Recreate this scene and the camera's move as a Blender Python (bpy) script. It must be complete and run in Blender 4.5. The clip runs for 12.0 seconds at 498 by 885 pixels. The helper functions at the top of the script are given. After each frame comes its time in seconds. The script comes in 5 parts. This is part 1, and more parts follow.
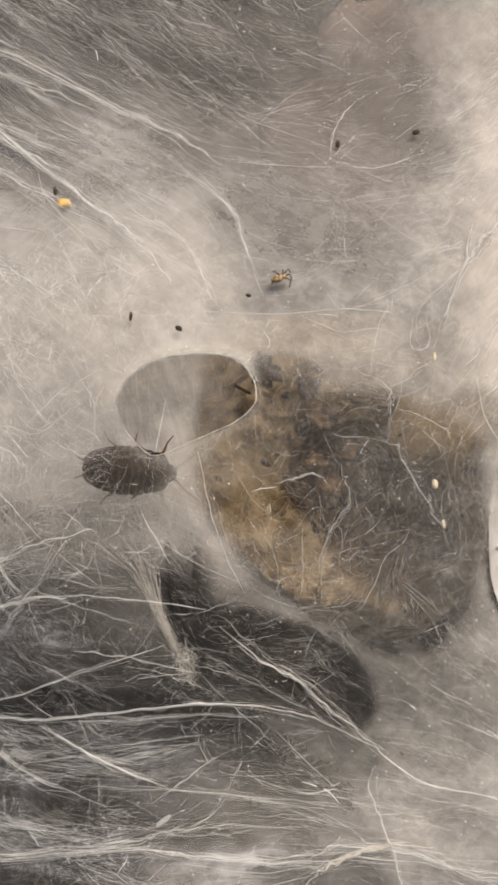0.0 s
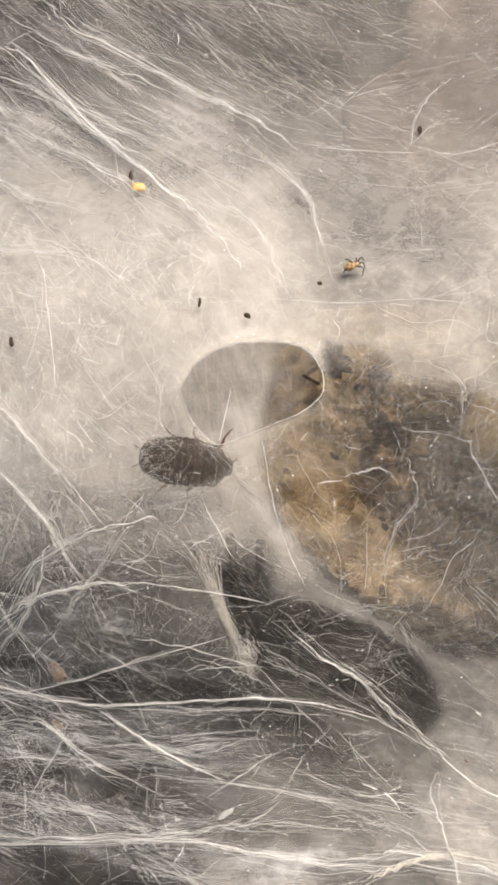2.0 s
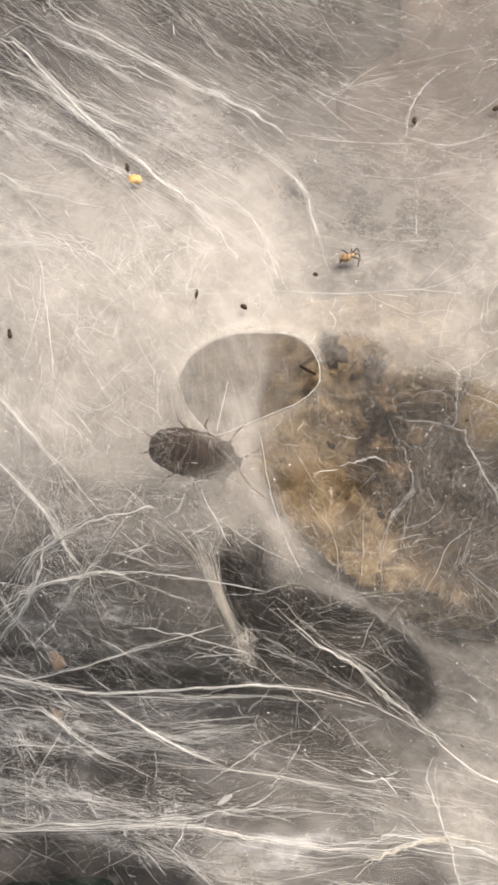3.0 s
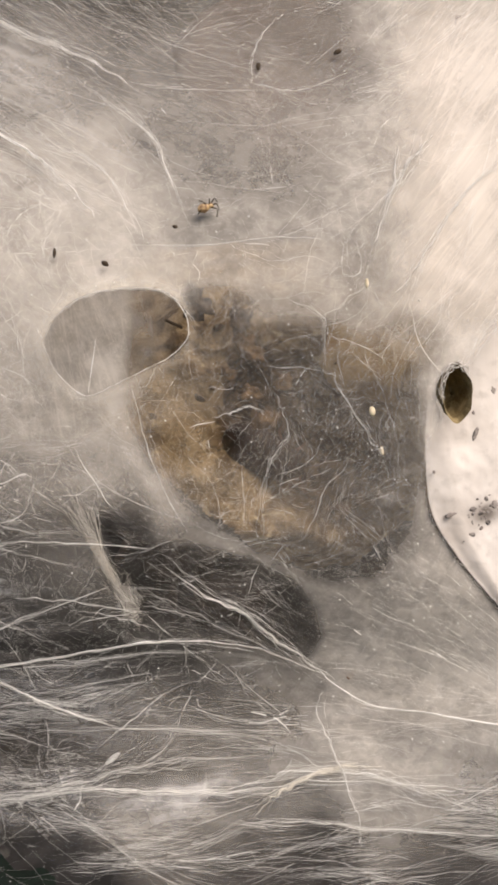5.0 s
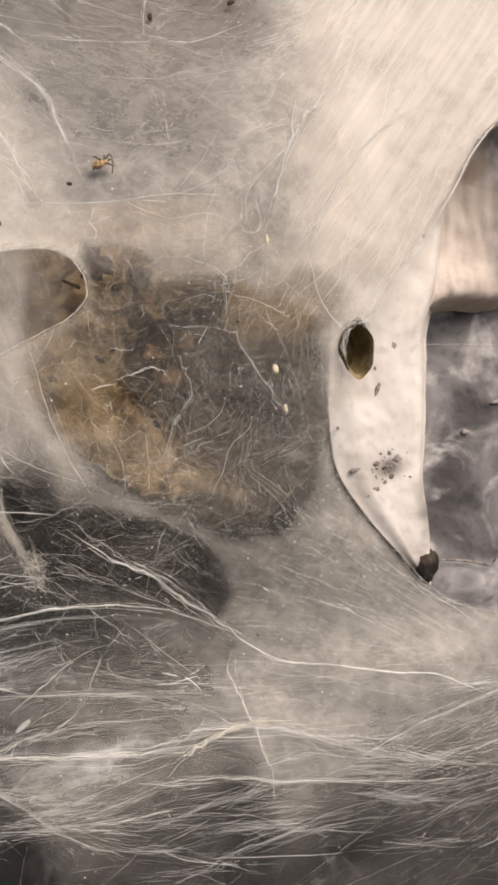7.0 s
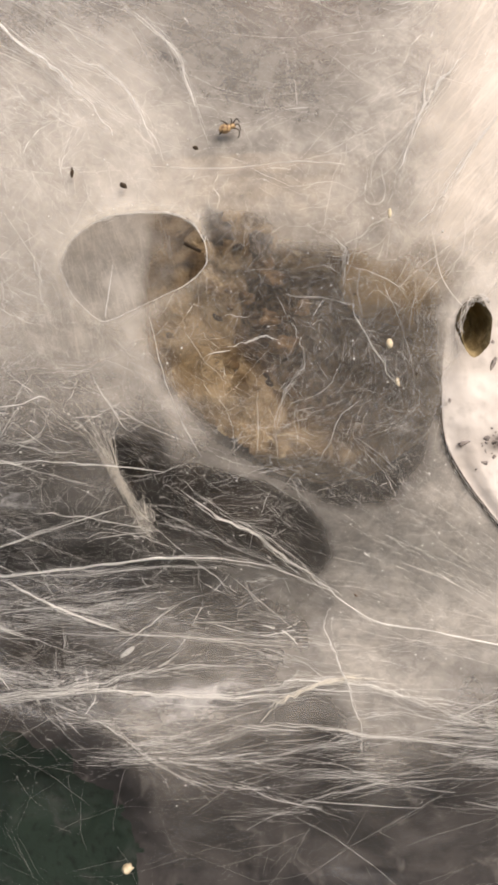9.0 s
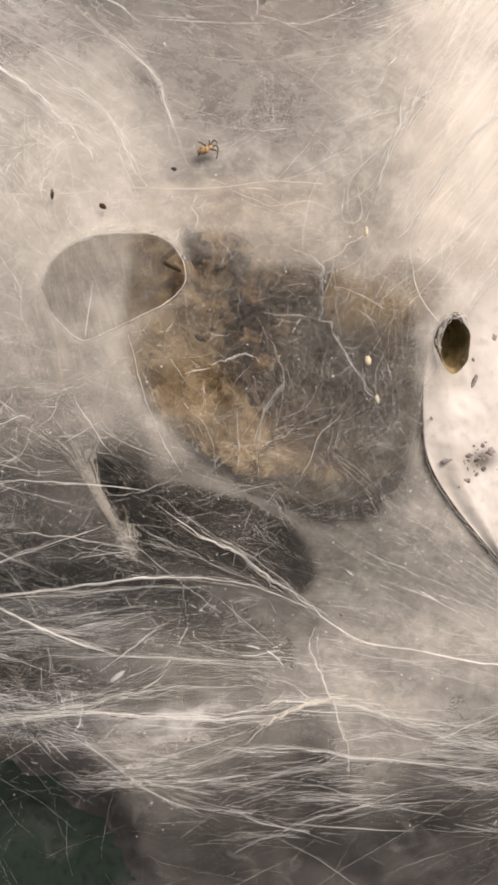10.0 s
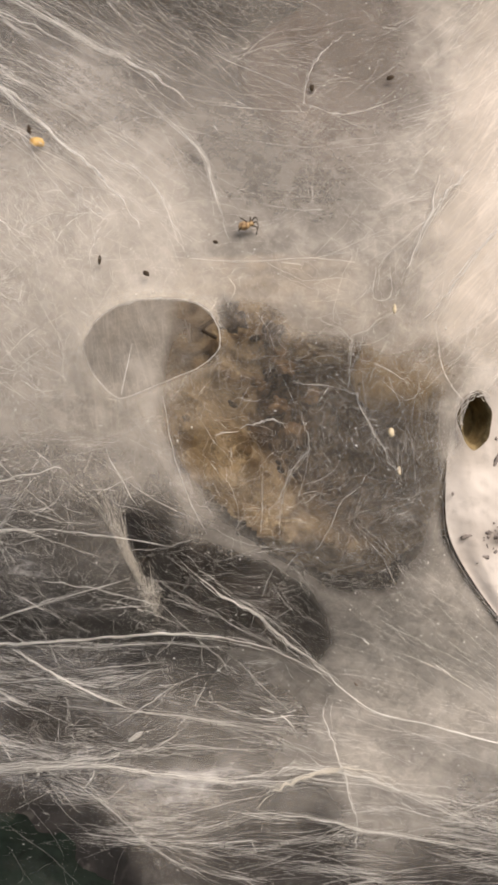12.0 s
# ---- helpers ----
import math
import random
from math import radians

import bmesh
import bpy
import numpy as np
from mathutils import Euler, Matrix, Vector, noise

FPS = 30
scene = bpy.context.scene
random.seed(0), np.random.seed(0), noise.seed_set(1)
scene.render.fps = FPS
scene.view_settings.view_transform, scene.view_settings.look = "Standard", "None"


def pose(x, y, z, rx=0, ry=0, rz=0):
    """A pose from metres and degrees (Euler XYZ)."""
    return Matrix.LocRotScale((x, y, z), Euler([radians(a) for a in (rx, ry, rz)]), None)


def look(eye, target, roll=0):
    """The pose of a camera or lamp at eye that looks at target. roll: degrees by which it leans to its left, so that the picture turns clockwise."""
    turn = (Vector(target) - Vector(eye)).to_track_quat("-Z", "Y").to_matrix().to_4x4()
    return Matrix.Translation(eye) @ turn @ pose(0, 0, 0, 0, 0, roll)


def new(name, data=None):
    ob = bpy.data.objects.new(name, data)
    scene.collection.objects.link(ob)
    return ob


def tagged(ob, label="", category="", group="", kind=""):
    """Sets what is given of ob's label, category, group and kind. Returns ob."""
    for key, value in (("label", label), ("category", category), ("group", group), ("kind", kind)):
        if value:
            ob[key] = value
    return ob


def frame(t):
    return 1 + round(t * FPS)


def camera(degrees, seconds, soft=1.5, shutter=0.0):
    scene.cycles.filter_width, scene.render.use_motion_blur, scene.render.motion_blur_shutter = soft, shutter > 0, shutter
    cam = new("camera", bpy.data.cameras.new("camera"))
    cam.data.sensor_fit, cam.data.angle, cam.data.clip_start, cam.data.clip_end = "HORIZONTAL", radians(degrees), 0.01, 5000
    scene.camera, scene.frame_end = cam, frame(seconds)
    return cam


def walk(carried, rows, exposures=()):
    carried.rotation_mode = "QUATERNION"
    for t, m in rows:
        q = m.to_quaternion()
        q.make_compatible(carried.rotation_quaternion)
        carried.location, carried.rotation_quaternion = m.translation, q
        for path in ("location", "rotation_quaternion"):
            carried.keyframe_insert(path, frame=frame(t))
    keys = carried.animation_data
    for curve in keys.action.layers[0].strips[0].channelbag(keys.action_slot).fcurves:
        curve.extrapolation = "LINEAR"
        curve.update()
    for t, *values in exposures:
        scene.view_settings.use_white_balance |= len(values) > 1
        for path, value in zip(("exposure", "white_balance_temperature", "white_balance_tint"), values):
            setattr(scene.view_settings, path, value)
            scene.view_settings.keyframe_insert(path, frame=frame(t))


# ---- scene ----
# Lengths below are in millimetres (MM turns them into metres): x to the right, y away from the eye, z up.
MM = 0.001
cam = camera(26.9, 12.0, soft=3.2)
walk(cam, [
    (0, pose(-0.00000, -0.00000, -0.00000, 90.000, -0.000, 0.001)),
    (0.5, pose(0.00327, -0.00024, -0.00098, 91.052, -1.882, 4.718)),
    (1, pose(0.00441, 0.00104, -0.00088, 90.952, -2.309, 5.515)),
    (1.5, pose(0.00540, 0.00280, -0.00043, 90.105, -2.241, 6.014)),
    (2, pose(0.00463, 0.00371, -0.00042, 89.571, -1.806, 5.275)),
    (2.5, pose(0.00457, 0.00218, -0.00028, 89.452, -1.331, 5.050)),
    (2.7, pose(0.00477, 0.00204, -0.00027, 89.207, -1.511, 5.173)),
    (4.3, pose(0.00210, 0.00271, -0.00004, 88.582, -0.428, 3.317)),
    (4.5, pose(0.00236, 0.00209, 0.00018, 88.077, 0.179, 2.714)),
    (4.9, pose(-0.00135, 0.00207, 0.00024, 86.737, 2.156, -2.819)),
    (5, pose(-0.00230, 0.00228, 0.00028, 86.193, 2.605, -4.409)),
    (5.1, pose(-0.00230, 0.00230, 0.00024, 85.878, 3.254, -5.569)),
    (5.2, pose(-0.00237, 0.00233, 0.00021, 85.605, 3.430, -6.661)),
    (5.5, pose(-0.00285, 0.00262, 0.00016, 84.736, 3.911, -8.894)),
    (6, pose(-0.00274, 0.00423, 0.00046, 83.868, 4.077, -9.906)),
    (6.5, pose(-0.00249, 0.00226, 0.00143, 83.250, 4.098, -9.693)),
    (7, pose(-0.00229, 0.00357, 0.00047, 83.595, 3.729, -9.853)),
    (7.5, pose(-0.00200, 0.00323, 0.00075, 83.659, 2.839, -10.250)),
    (7.7, pose(-0.00230, 0.00343, 0.00046, 83.734, 2.077, -9.256)),
    (9.3, pose(0.00052, 0.00218, 0.01102, 78.385, 1.327, -2.690)),
    (9.5, pose(0.00167, 0.00184, 0.00924, 79.568, 1.352, -2.740)),
    (10, pose(0.00320, 0.00149, 0.00772, 80.664, 1.552, -2.710)),
    (10.5, pose(0.00268, 0.00074, 0.00878, 80.360, 1.231, -6.942)),
    (10.8, pose(0.00175, -0.00072, 0.00917, 80.652, 0.488, -10.068)),
    (11, pose(0.00123, -0.00170, 0.00987, 80.713, 0.857, -11.602)),
    (11.2, pose(0.00055, -0.00151, 0.00975, 80.781, 0.665, -12.806)),
    (11.5, pose(0.00106, -0.00135, 0.00958, 81.292, 0.086, -11.926)),
    (11.6, pose(0.00228, -0.00314, 0.00834, 82.136, -0.637, -9.331)),
    (11.8, pose(0.00486, -0.00693, 0.00629, 84.332, -2.352, -1.592)),
    (12, pose(0.00644, -0.00476, 0.00538, 85.198, -1.398, 0.213)),
], [(0, -0.08, 6450, 10), (0.5, 0.32, 6500, 10), (1, 0.44, 6480, 10), (2, 0.41, 6480, 10), (2.5, 0.40, 6480, 10), (4.5, 0.34, 6530, 11), (5, 0.04, 6550, 12),
    (5.5, -0.09, 6600, 12), (6, -0.07, 6600, 12), (6.5, -0.15, 6600, 12), (7, -0.06, 6600, 12), (7.5, -0.2, 6650, 12), (9.5, 0.21, 6650, 12), (10, 0.05, 6600, 12),
    (10.5, -0.26, 6700, 13), (11, -0.37, 6800, 14), (11.5, -0.36, 6850, 13), (12, -0.08, 6750, 12)])

# ---------------------------------------------------------------- light
world = bpy.data.worlds.new("sky")
scene.world = world
world.use_nodes = True
sky = world.node_tree.nodes.new("ShaderNodeTexSky")
sky.sky_type = "NISHITA"
sky.sun_disc = False
sky.sun_elevation, sky.sun_rotation = radians(42), radians(155)
background = world.node_tree.nodes["Background"]
background.inputs["Strength"].default_value = 0.10
world.node_tree.links.new(sky.outputs[0], background.inputs["Color"])

sun = new("sun", bpy.data.lights.new("sun", "SUN"))
sun.data.energy, sun.data.angle, sun.data.color = 5.0, radians(40), (1.0, 0.87, 0.745)
sun.matrix_world = look((0.25, -0.55, 0.50), (0, 0, 0))
scene.view_settings.exposure = 0.0


# ---------------------------------------------------------------- materials
def mix_node(nt, a, b, fac):
    """A colour mix of two colours or sockets by a socket."""
    n = nt.nodes.new("ShaderNodeMix")
    n.data_type = "RGBA"
    for slot, value in ((6, a), (7, b)):
        if isinstance(value, tuple):
            n.inputs[slot].default_value = (*value, 1)
        else:
            nt.links.new(value, n.inputs[slot])
    if isinstance(fac, float):
        n.inputs[0].default_value = fac
    else:
        nt.links.new(fac, n.inputs[0])
    return n.outputs[2]


def noise_node(nt, coords, scale, detail=5, stretch=None, distortion=0.0):
    n = nt.nodes.new("ShaderNodeTexNoise")
    n.inputs["Scale"].default_value, n.inputs["Detail"].default_value = scale, detail
    n.inputs["Distortion"].default_value = distortion
    if stretch:
        m = nt.nodes.new("ShaderNodeMapping")
        m.vector_type = "TEXTURE"
        m.inputs["Rotation"].default_value = [radians(a) for a in stretch[0]]
        m.inputs["Scale"].default_value = stretch[1]
        nt.links.new(coords, m.inputs[0])
        coords = m.outputs[0]
    nt.links.new(coords, n.inputs["Vector"])
    return n.outputs["Fac"]


def steps(nt, fac, low, high):
    n = nt.nodes.new("ShaderNodeMapRange")
    n.interpolation_type = "SMOOTHSTEP"
    n.inputs["From Min"].default_value, n.inputs["From Max"].default_value = low, high
    nt.links.new(fac, n.inputs["Value"])
    return n.outputs[0]


def start_material(name):
    m = bpy.data.materials.new(name)
    m.use_nodes = True
    nt = m.node_tree
    coords = nt.nodes.new("ShaderNodeTexCoord").outputs["Object"]
    return m, nt, nt.nodes["Principled BSDF"], coords


def solid(name, dark, light, scale, rough=0.8, bump=0.3, fine=6.0, third=None, third_at=(0.55, 0.7), grain=0.35, other=None):
    """An earthy or stony surface: two colours in patches, a third in spots, fine grain, relief; other: what it turns into where "other" is high."""
    m, nt, bsdf, co = start_material(name)
    patches = steps(nt, noise_node(nt, co, scale, 6, distortion=0.6), 0.35, 0.65)
    colour = mix_node(nt, dark, light, patches)
    if third:
        colour = mix_node(nt, colour, third, steps(nt, noise_node(nt, co, scale * 1.7, 4, distortion=1.0), *third_at))
    tiny = noise_node(nt, co, scale * fine, 4)
    shade = tuple(c * 0.45 for c in dark)
    colour = mix_node(nt, colour, shade, mix_value(nt, steps(nt, tiny, 0.52, 0.72), grain))
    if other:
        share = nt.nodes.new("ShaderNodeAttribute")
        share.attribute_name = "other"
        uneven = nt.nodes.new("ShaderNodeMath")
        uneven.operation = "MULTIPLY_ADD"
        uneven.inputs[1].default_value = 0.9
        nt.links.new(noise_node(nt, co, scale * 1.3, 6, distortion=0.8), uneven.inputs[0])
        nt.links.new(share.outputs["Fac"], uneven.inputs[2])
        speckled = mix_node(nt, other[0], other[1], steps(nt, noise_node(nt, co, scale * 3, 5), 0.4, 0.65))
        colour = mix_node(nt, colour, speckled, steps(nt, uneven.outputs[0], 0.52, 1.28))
    nt.links.new(colour, bsdf.inputs["Base Color"])
    bsdf.inputs["Roughness"].default_value = rough
    bsdf.inputs["Specular IOR Level"].default_value = 0.25
    b = nt.nodes.new("ShaderNodeBump")
    b.inputs["Strength"].default_value, b.inputs["Distance"].default_value = bump, 0.6 * MM
    nt.links.new(tiny, b.inputs["Height"])
    nt.links.new(b.outputs[0], bsdf.inputs["Normal"])
    return m


def mix_value(nt, socket, factor):
    n = nt.nodes.new("ShaderNodeMath")
    n.operation = "MULTIPLY"
    n.inputs[1].default_value = factor
    nt.links.new(socket, n.inputs[0])
    return n.outputs[0]


def silk(name, colour, through_light=0.35, gloss=0.04):
    """Spider silk: white, partly let through by light, with a faint sheen; each thread a little different."""
    m, nt, bsdf, co = start_material(name)
    rand = nt.nodes.new("ShaderNodeNewGeometry").outputs["Random Per Island"]
    tone = mix_node(nt, tuple(c * 0.86 for c in colour), tuple(min(c * 1.08, 0.95) for c in colour), rand)
    nt.links.new(tone, bsdf.inputs["Base Color"])
    bsdf.inputs["Roughness"].default_value = 0.45
    bsdf.inputs["Specular IOR Level"].default_value = 0.3
    t = nt.nodes.new("ShaderNodeBsdfTranslucent")
    nt.links.new(tone, t.inputs["Color"])
    mixed = nt.nodes.new("ShaderNodeMixShader")
    mixed.inputs[0].default_value = through_light
    nt.links.new(bsdf.outputs[0], mixed.inputs[1])
    nt.links.new(t.outputs[0], mixed.inputs[2])
    nt.links.new(mixed.outputs[0], nt.nodes["Material Output"].inputs["Surface"])
    return m


def film(name, colour, scale, angles, swing=0.5, lines=0.5, along=14.0, grey=0.2, wisp=None, tangle=0.0):
    """A felted film of silk: partly clear, uneven, streaked by threads that run at the given angles; "cover" is its share."""
    m, nt, bsdf, co = start_material(name)
    broad = noise_node(nt, co, 70, 4, distortion=0.5)
    fine = noise_node(nt, co, scale, 5, distortion=0.8)
    tone = mix_node(nt, tuple(c * 0.86 for c in colour), colour, steps(nt, broad, 0.3, 0.7))
    nt.links.new(tone, bsdf.inputs["Base Color"])
    bsdf.inputs["Roughness"].default_value = 0.7
    bsdf.inputs["Specular IOR Level"].default_value = 0.1
    t = nt.nodes.new("ShaderNodeBsdfTranslucent")
    nt.links.new(tone, t.inputs["Color"])
    body = nt.nodes.new("ShaderNodeMixShader")
    body.inputs[0].default_value = 0.3
    nt.links.new(bsdf.outputs[0], body.inputs[1])
    nt.links.new(t.outputs[0], body.inputs[2])

    def sum_of(a, b, kind="ADD"):
        n = nt.nodes.new("ShaderNodeMath")
        n.operation = kind
        for slot, value in ((0, a), (1, b)):
            if isinstance(value, float):
                n.inputs[slot].default_value = value
            else:
                nt.links.new(value, n.inputs[slot])
        return n.outputs[0]

    factor = sum_of(mix_value(nt, steps(nt, broad, 0.25, 0.75), swing), mix_value(nt, steps(nt, fine, 0.3, 0.7), swing * 0.9))
    factor = sum_of(factor, 1.0 - swing * 0.95)
    for k, angle in enumerate(angles):
        if k == 0:
            wide_streak = noise_node(nt, co, 900, 4, ((0, angle, 0), (along, 60, 1)), 0.4)
            tone = mix_node(nt, mix_node(nt, tone, (0.05, 0.045, 0.04), grey), tone, steps(nt, wide_streak, 0.38, 0.62))
            nt.links.new(tone, bsdf.inputs["Base Color"])
            nt.links.new(tone, t.inputs["Color"])
        streak = noise_node(nt, co, 2600 - 500 * k, 3, ((0, angle, 0), (along, 60, 1)), 0.5)
        factor = sum_of(factor, mix_value(nt, steps(nt, streak, 0.56, 0.70), lines))
    if tangle:    # curled fine threads felted into the film
        for k, (size, thin) in enumerate(((330, 0.022), (620, 0.026), (1100, 0.032))):
            lay = noise_node(nt, co, size, 2.0, ((0, 40 * k, 0), (1.6, 40, 1)), 1.2)
            ridge = sum_of(sum_of(lay, 0.5, "SUBTRACT"), 0.0, "ABSOLUTE")
            factor = sum_of(factor, mix_value(nt, steps(nt, ridge, thin, 0.0), tangle * (0.75, 1.0, 0.9)[k]))
        factor = sum_of(factor, tangle * 0.35, "SUBTRACT")
    if wisp:      # the film is torn into soft wisps: their size, way, length and share
        size, angle, length, low, high, net = wisp
        torn = steps(nt, noise_node(nt, co, size, 3, ((0, angle, 0), (length, 60, 1)), 0.35), low, high)
        strands = 0.22 if net else 0.35
        if not net:
            for turn in (-7, 6):
                lay = noise_node(nt, co, size * 2.6, 3, ((0, angle + turn, 0), (length * 2, 60, 1)), 0.25)
                strands = sum_of(strands, mix_value(nt, steps(nt, lay, 0.52, 0.68), 0.9))
        for k, (much, thin) in enumerate(((0.55, 0.03), (0.6, 0.04), (0.7, 0.05)) if net else ()):
            lay = noise_node(nt, co, net * (1.0 + 0.9 * k), 2, ((0, angle + (26, -31, 4)[k], 0), (max(length, 5.0), 60, 1)), 0.3)
            ridge = sum_of(lay, 0.5, "SUBTRACT")
            ridge = sum_of(ridge, 0.0, "ABSOLUTE")
            strands = sum_of(strands, mix_value(nt, steps(nt, ridge, thin, 0.0), much))
        factor = sum_of(factor, sum_of(strands, torn, "MULTIPLY"), "MULTIPLY")
    edge = nt.nodes.new("ShaderNodeAttribute")
    edge.attribute_name = "cover"
    share = nt.nodes.new("ShaderNodeMath")
    share.operation, share.use_clamp = "MULTIPLY", True
    nt.links.new(factor, share.inputs[0])
    nt.links.new(edge.outputs["Fac"], share.inputs[1])
    clear = nt.nodes.new("ShaderNodeBsdfTransparent")
    out = nt.nodes.new("ShaderNodeMixShader")
    nt.links.new(share.outputs[0], out.inputs[0])
    nt.links.new(clear.outputs[0], out.inputs[1])
    nt.links.new(body.outputs[0], out.inputs[2])
    nt.links.new(out.outputs[0], nt.nodes["Material Output"].inputs["Surface"])
    return m


def plain(name, colour, rough=0.5, second=None, scale=900, spec=0.4, see=0.0):
    """A small thing's surface: two tones in fine mottling."""
    m, nt, bsdf, co = start_material(name)
    second = second or tuple(c * 0.6 for c in colour)
    nt.links.new(mix_node(nt, second, colour, steps(nt, noise_node(nt, co, scale, 4), 0.35, 0.6)), bsdf.inputs["Base Color"])
    bsdf.inputs["Roughness"].default_value, bsdf.inputs["Specular IOR Level"].default_value = rough, spec
    bsdf.inputs["Transmission Weight"].default_value = see
    return m


SILK = silk("white silk", (0.85, 0.825, 0.79))
SILK_BRIGHT = silk("bright silk rope", (0.90, 0.88, 0.85), 0.25)
SILK_CREAM = silk("cream silk", (0.90, 0.85, 0.77), 0.25)
SILK_GREY = silk("dusty silk", (0.54, 0.525, 0.51))
VEIL = film("felted silk veil", (0.80, 0.755, 0.695), 420, (34, 10, -58), 0.30, 0.06, 22, 0.05, None, 0.13)
FILM_BAND = film("dense silk felt", (0.82, 0.76, 0.69), 190, (-50, -40, -62), 0.24, 0.22, 60, 0.12, None, 0.10)
FILM_SHEAF = film("combed silk sheaves", (0.90, 0.88, 0.85), 300, (38, 34), 0.4, 0.5, 60, 0.0, (240, 38, 22, 0.36, 0.72, 0))
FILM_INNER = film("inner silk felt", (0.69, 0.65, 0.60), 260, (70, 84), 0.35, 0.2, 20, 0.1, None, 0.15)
# The cool light low down is painted in as a faintly bluish silk colour.
FILM_LOW = film("low silk wisps", (0.80, 0.795, 0.81), 300, (-3, 8), 0.7, 0.2, 16, 0.05, (110, 2, 4.5, 0.40, 0.72, 0), 0.25)
FILM_TUFT = film("torn silk tufts", (0.86, 0.85, 0.85), 700, (-30, 40), 0.8, 0.3, 6, 0.0, (150, 6, 1.8, 0.34, 0.74, 0), 0.6)
FILM_STAIN = film("tan stained silk", (0.45, 0.345, 0.215), 300, (30, -50), 0.55, 0.1, 8, 0.1, None, 0.3)
FILM_RIM = film("cream silk rim felt", (0.88, 0.83, 0.74), 500, (10, -10), 0.4, 0.2, 10, 0.0, None, 0.3)
FILM_NET = film("thin grey silk net", (0.55, 0.52, 0.48), 500, (60, -50), 0.6, 0.1, 4, 0.05, None, 1.0)
SOIL = solid("dark soil", (0.020, 0.019, 0.019), (0.052, 0.048, 0.046), 60, 0.9, 0.8, 5, (0.10, 0.092, 0.086), (0.58, 0.75))
# The last colour pair paints the hollow's shade and the wood's brown patches.
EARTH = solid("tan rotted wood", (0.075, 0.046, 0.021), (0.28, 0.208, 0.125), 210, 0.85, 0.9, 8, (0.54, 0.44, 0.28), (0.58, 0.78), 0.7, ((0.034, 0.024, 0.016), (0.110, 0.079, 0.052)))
OCHRE = solid("ochre rotted wood", (0.19, 0.115, 0.048), (0.32, 0.215, 0.095), 160, 0.85, 0.6, 7, (0.42, 0.30, 0.15), (0.58, 0.78), 0.4)
RUST = solid("reddish rotted wood", (0.045, 0.028, 0.015), (0.15, 0.095, 0.05), 160, 0.85, 0.8, 5)
BURROW = solid("olive brown soil", (0.14, 0.105, 0.05), (0.30, 0.235, 0.125), 200, 0.9, 0.8, 5)
CLOD = solid("dark humus", (0.022, 0.018, 0.016), (0.075, 0.058, 0.045), 260, 0.9, 0.8, 5)
PLASTER = solid("white plaster", (0.54, 0.50, 0.465), (0.71, 0.67, 0.635), 80, 0.8, 0.12, 7, (0.56, 0.52, 0.48), (0.56, 0.75), 0.2, ((0.16, 0.14, 0.125), (0.42, 0.38, 0.35)))
PLASTER_WARM = solid("stained plaster", (0.47, 0.405, 0.36), (0.61, 0.545, 0.495), 70, 0.8, 0.4, 6, (0.34, 0.27, 0.225), (0.58, 0.75), 0.2, ((0.15, 0.14, 0.14), (0.30, 0.275, 0.265)))
SLATE = solid("grey stone", (0.06, 0.057, 0.06), (0.23, 0.219, 0.222), 55, 0.65, 0.5, 9, (0.55, 0.53, 0.53), (0.48, 0.74), 0.3)
SLATE_DARK = solid("dark grey stone", (0.06, 0.055, 0.052), (0.16, 0.145, 0.135), 80, 0.75, 0.5, 6)
WOOD = solid("dark brown wood", (0.030, 0.018, 0.012), (0.085, 0.05, 0.033), 60, 0.6, 0.5, 6)
RESIN = solid("amber resin", (0.28, 0.17, 0.09), (0.46, 0.31, 0.18), 120, 0.4, 0.3, 5)
MOULD = plain("black mould", (0.28, 0.25, 0.235), 0.9, (0.085, 0.075, 0.07))
FRASS = plain("dark droppings", (0.05, 0.035, 0.022), 0.7, spec=0.2)
CHITIN = plain("dark brown shell", (0.030, 0.020, 0.015), 0.6, (0.014, 0.010, 0.008), 700, 0.2)
CHITIN_PALE = plain("brown limb shell", (0.11, 0.06, 0.035), 0.4, (0.05, 0.03, 0.02), 700, 0.5)
SPIDER = plain("dark spider hide", (0.035, 0.029, 0.026), 0.8, (0.018, 0.015, 0.013), 300, 0.1)
SPIDER_LEG = plain("banded spider leg hide", (0.034, 0.029, 0.026), 0.9, (0.014, 0.012, 0.011), 260, 0.1)
CHITIN_BAND = plain("brown shell edge", (0.062, 0.040, 0.027), 0.5, (0.035, 0.022, 0.015), 700, 0.3)
HUSK = plain("pale brown husk", (0.48, 0.34, 0.18), 0.5, (0.16, 0.09, 0.05), 1500)
REDSTONE = solid("reddish stone", (0.075, 0.056, 0.047), (0.135, 0.10, 0.082), 60, 0.85, 0.4, 6)
FLAKE = plain("yellow scale", (0.72, 0.48, 0.17), 0.5, (0.50, 0.30, 0.10), 900)
SEED = plain("cream egg shell", (0.66, 0.58, 0.42), 0.45, (0.46, 0.37, 0.23), 700)
LEAF = plain("dry leaf", (0.27, 0.175, 0.11), 0.8, (0.15, 0.10, 0.065), 500)
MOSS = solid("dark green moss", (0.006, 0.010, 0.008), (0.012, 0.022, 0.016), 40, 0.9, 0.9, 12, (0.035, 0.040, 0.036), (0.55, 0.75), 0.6)

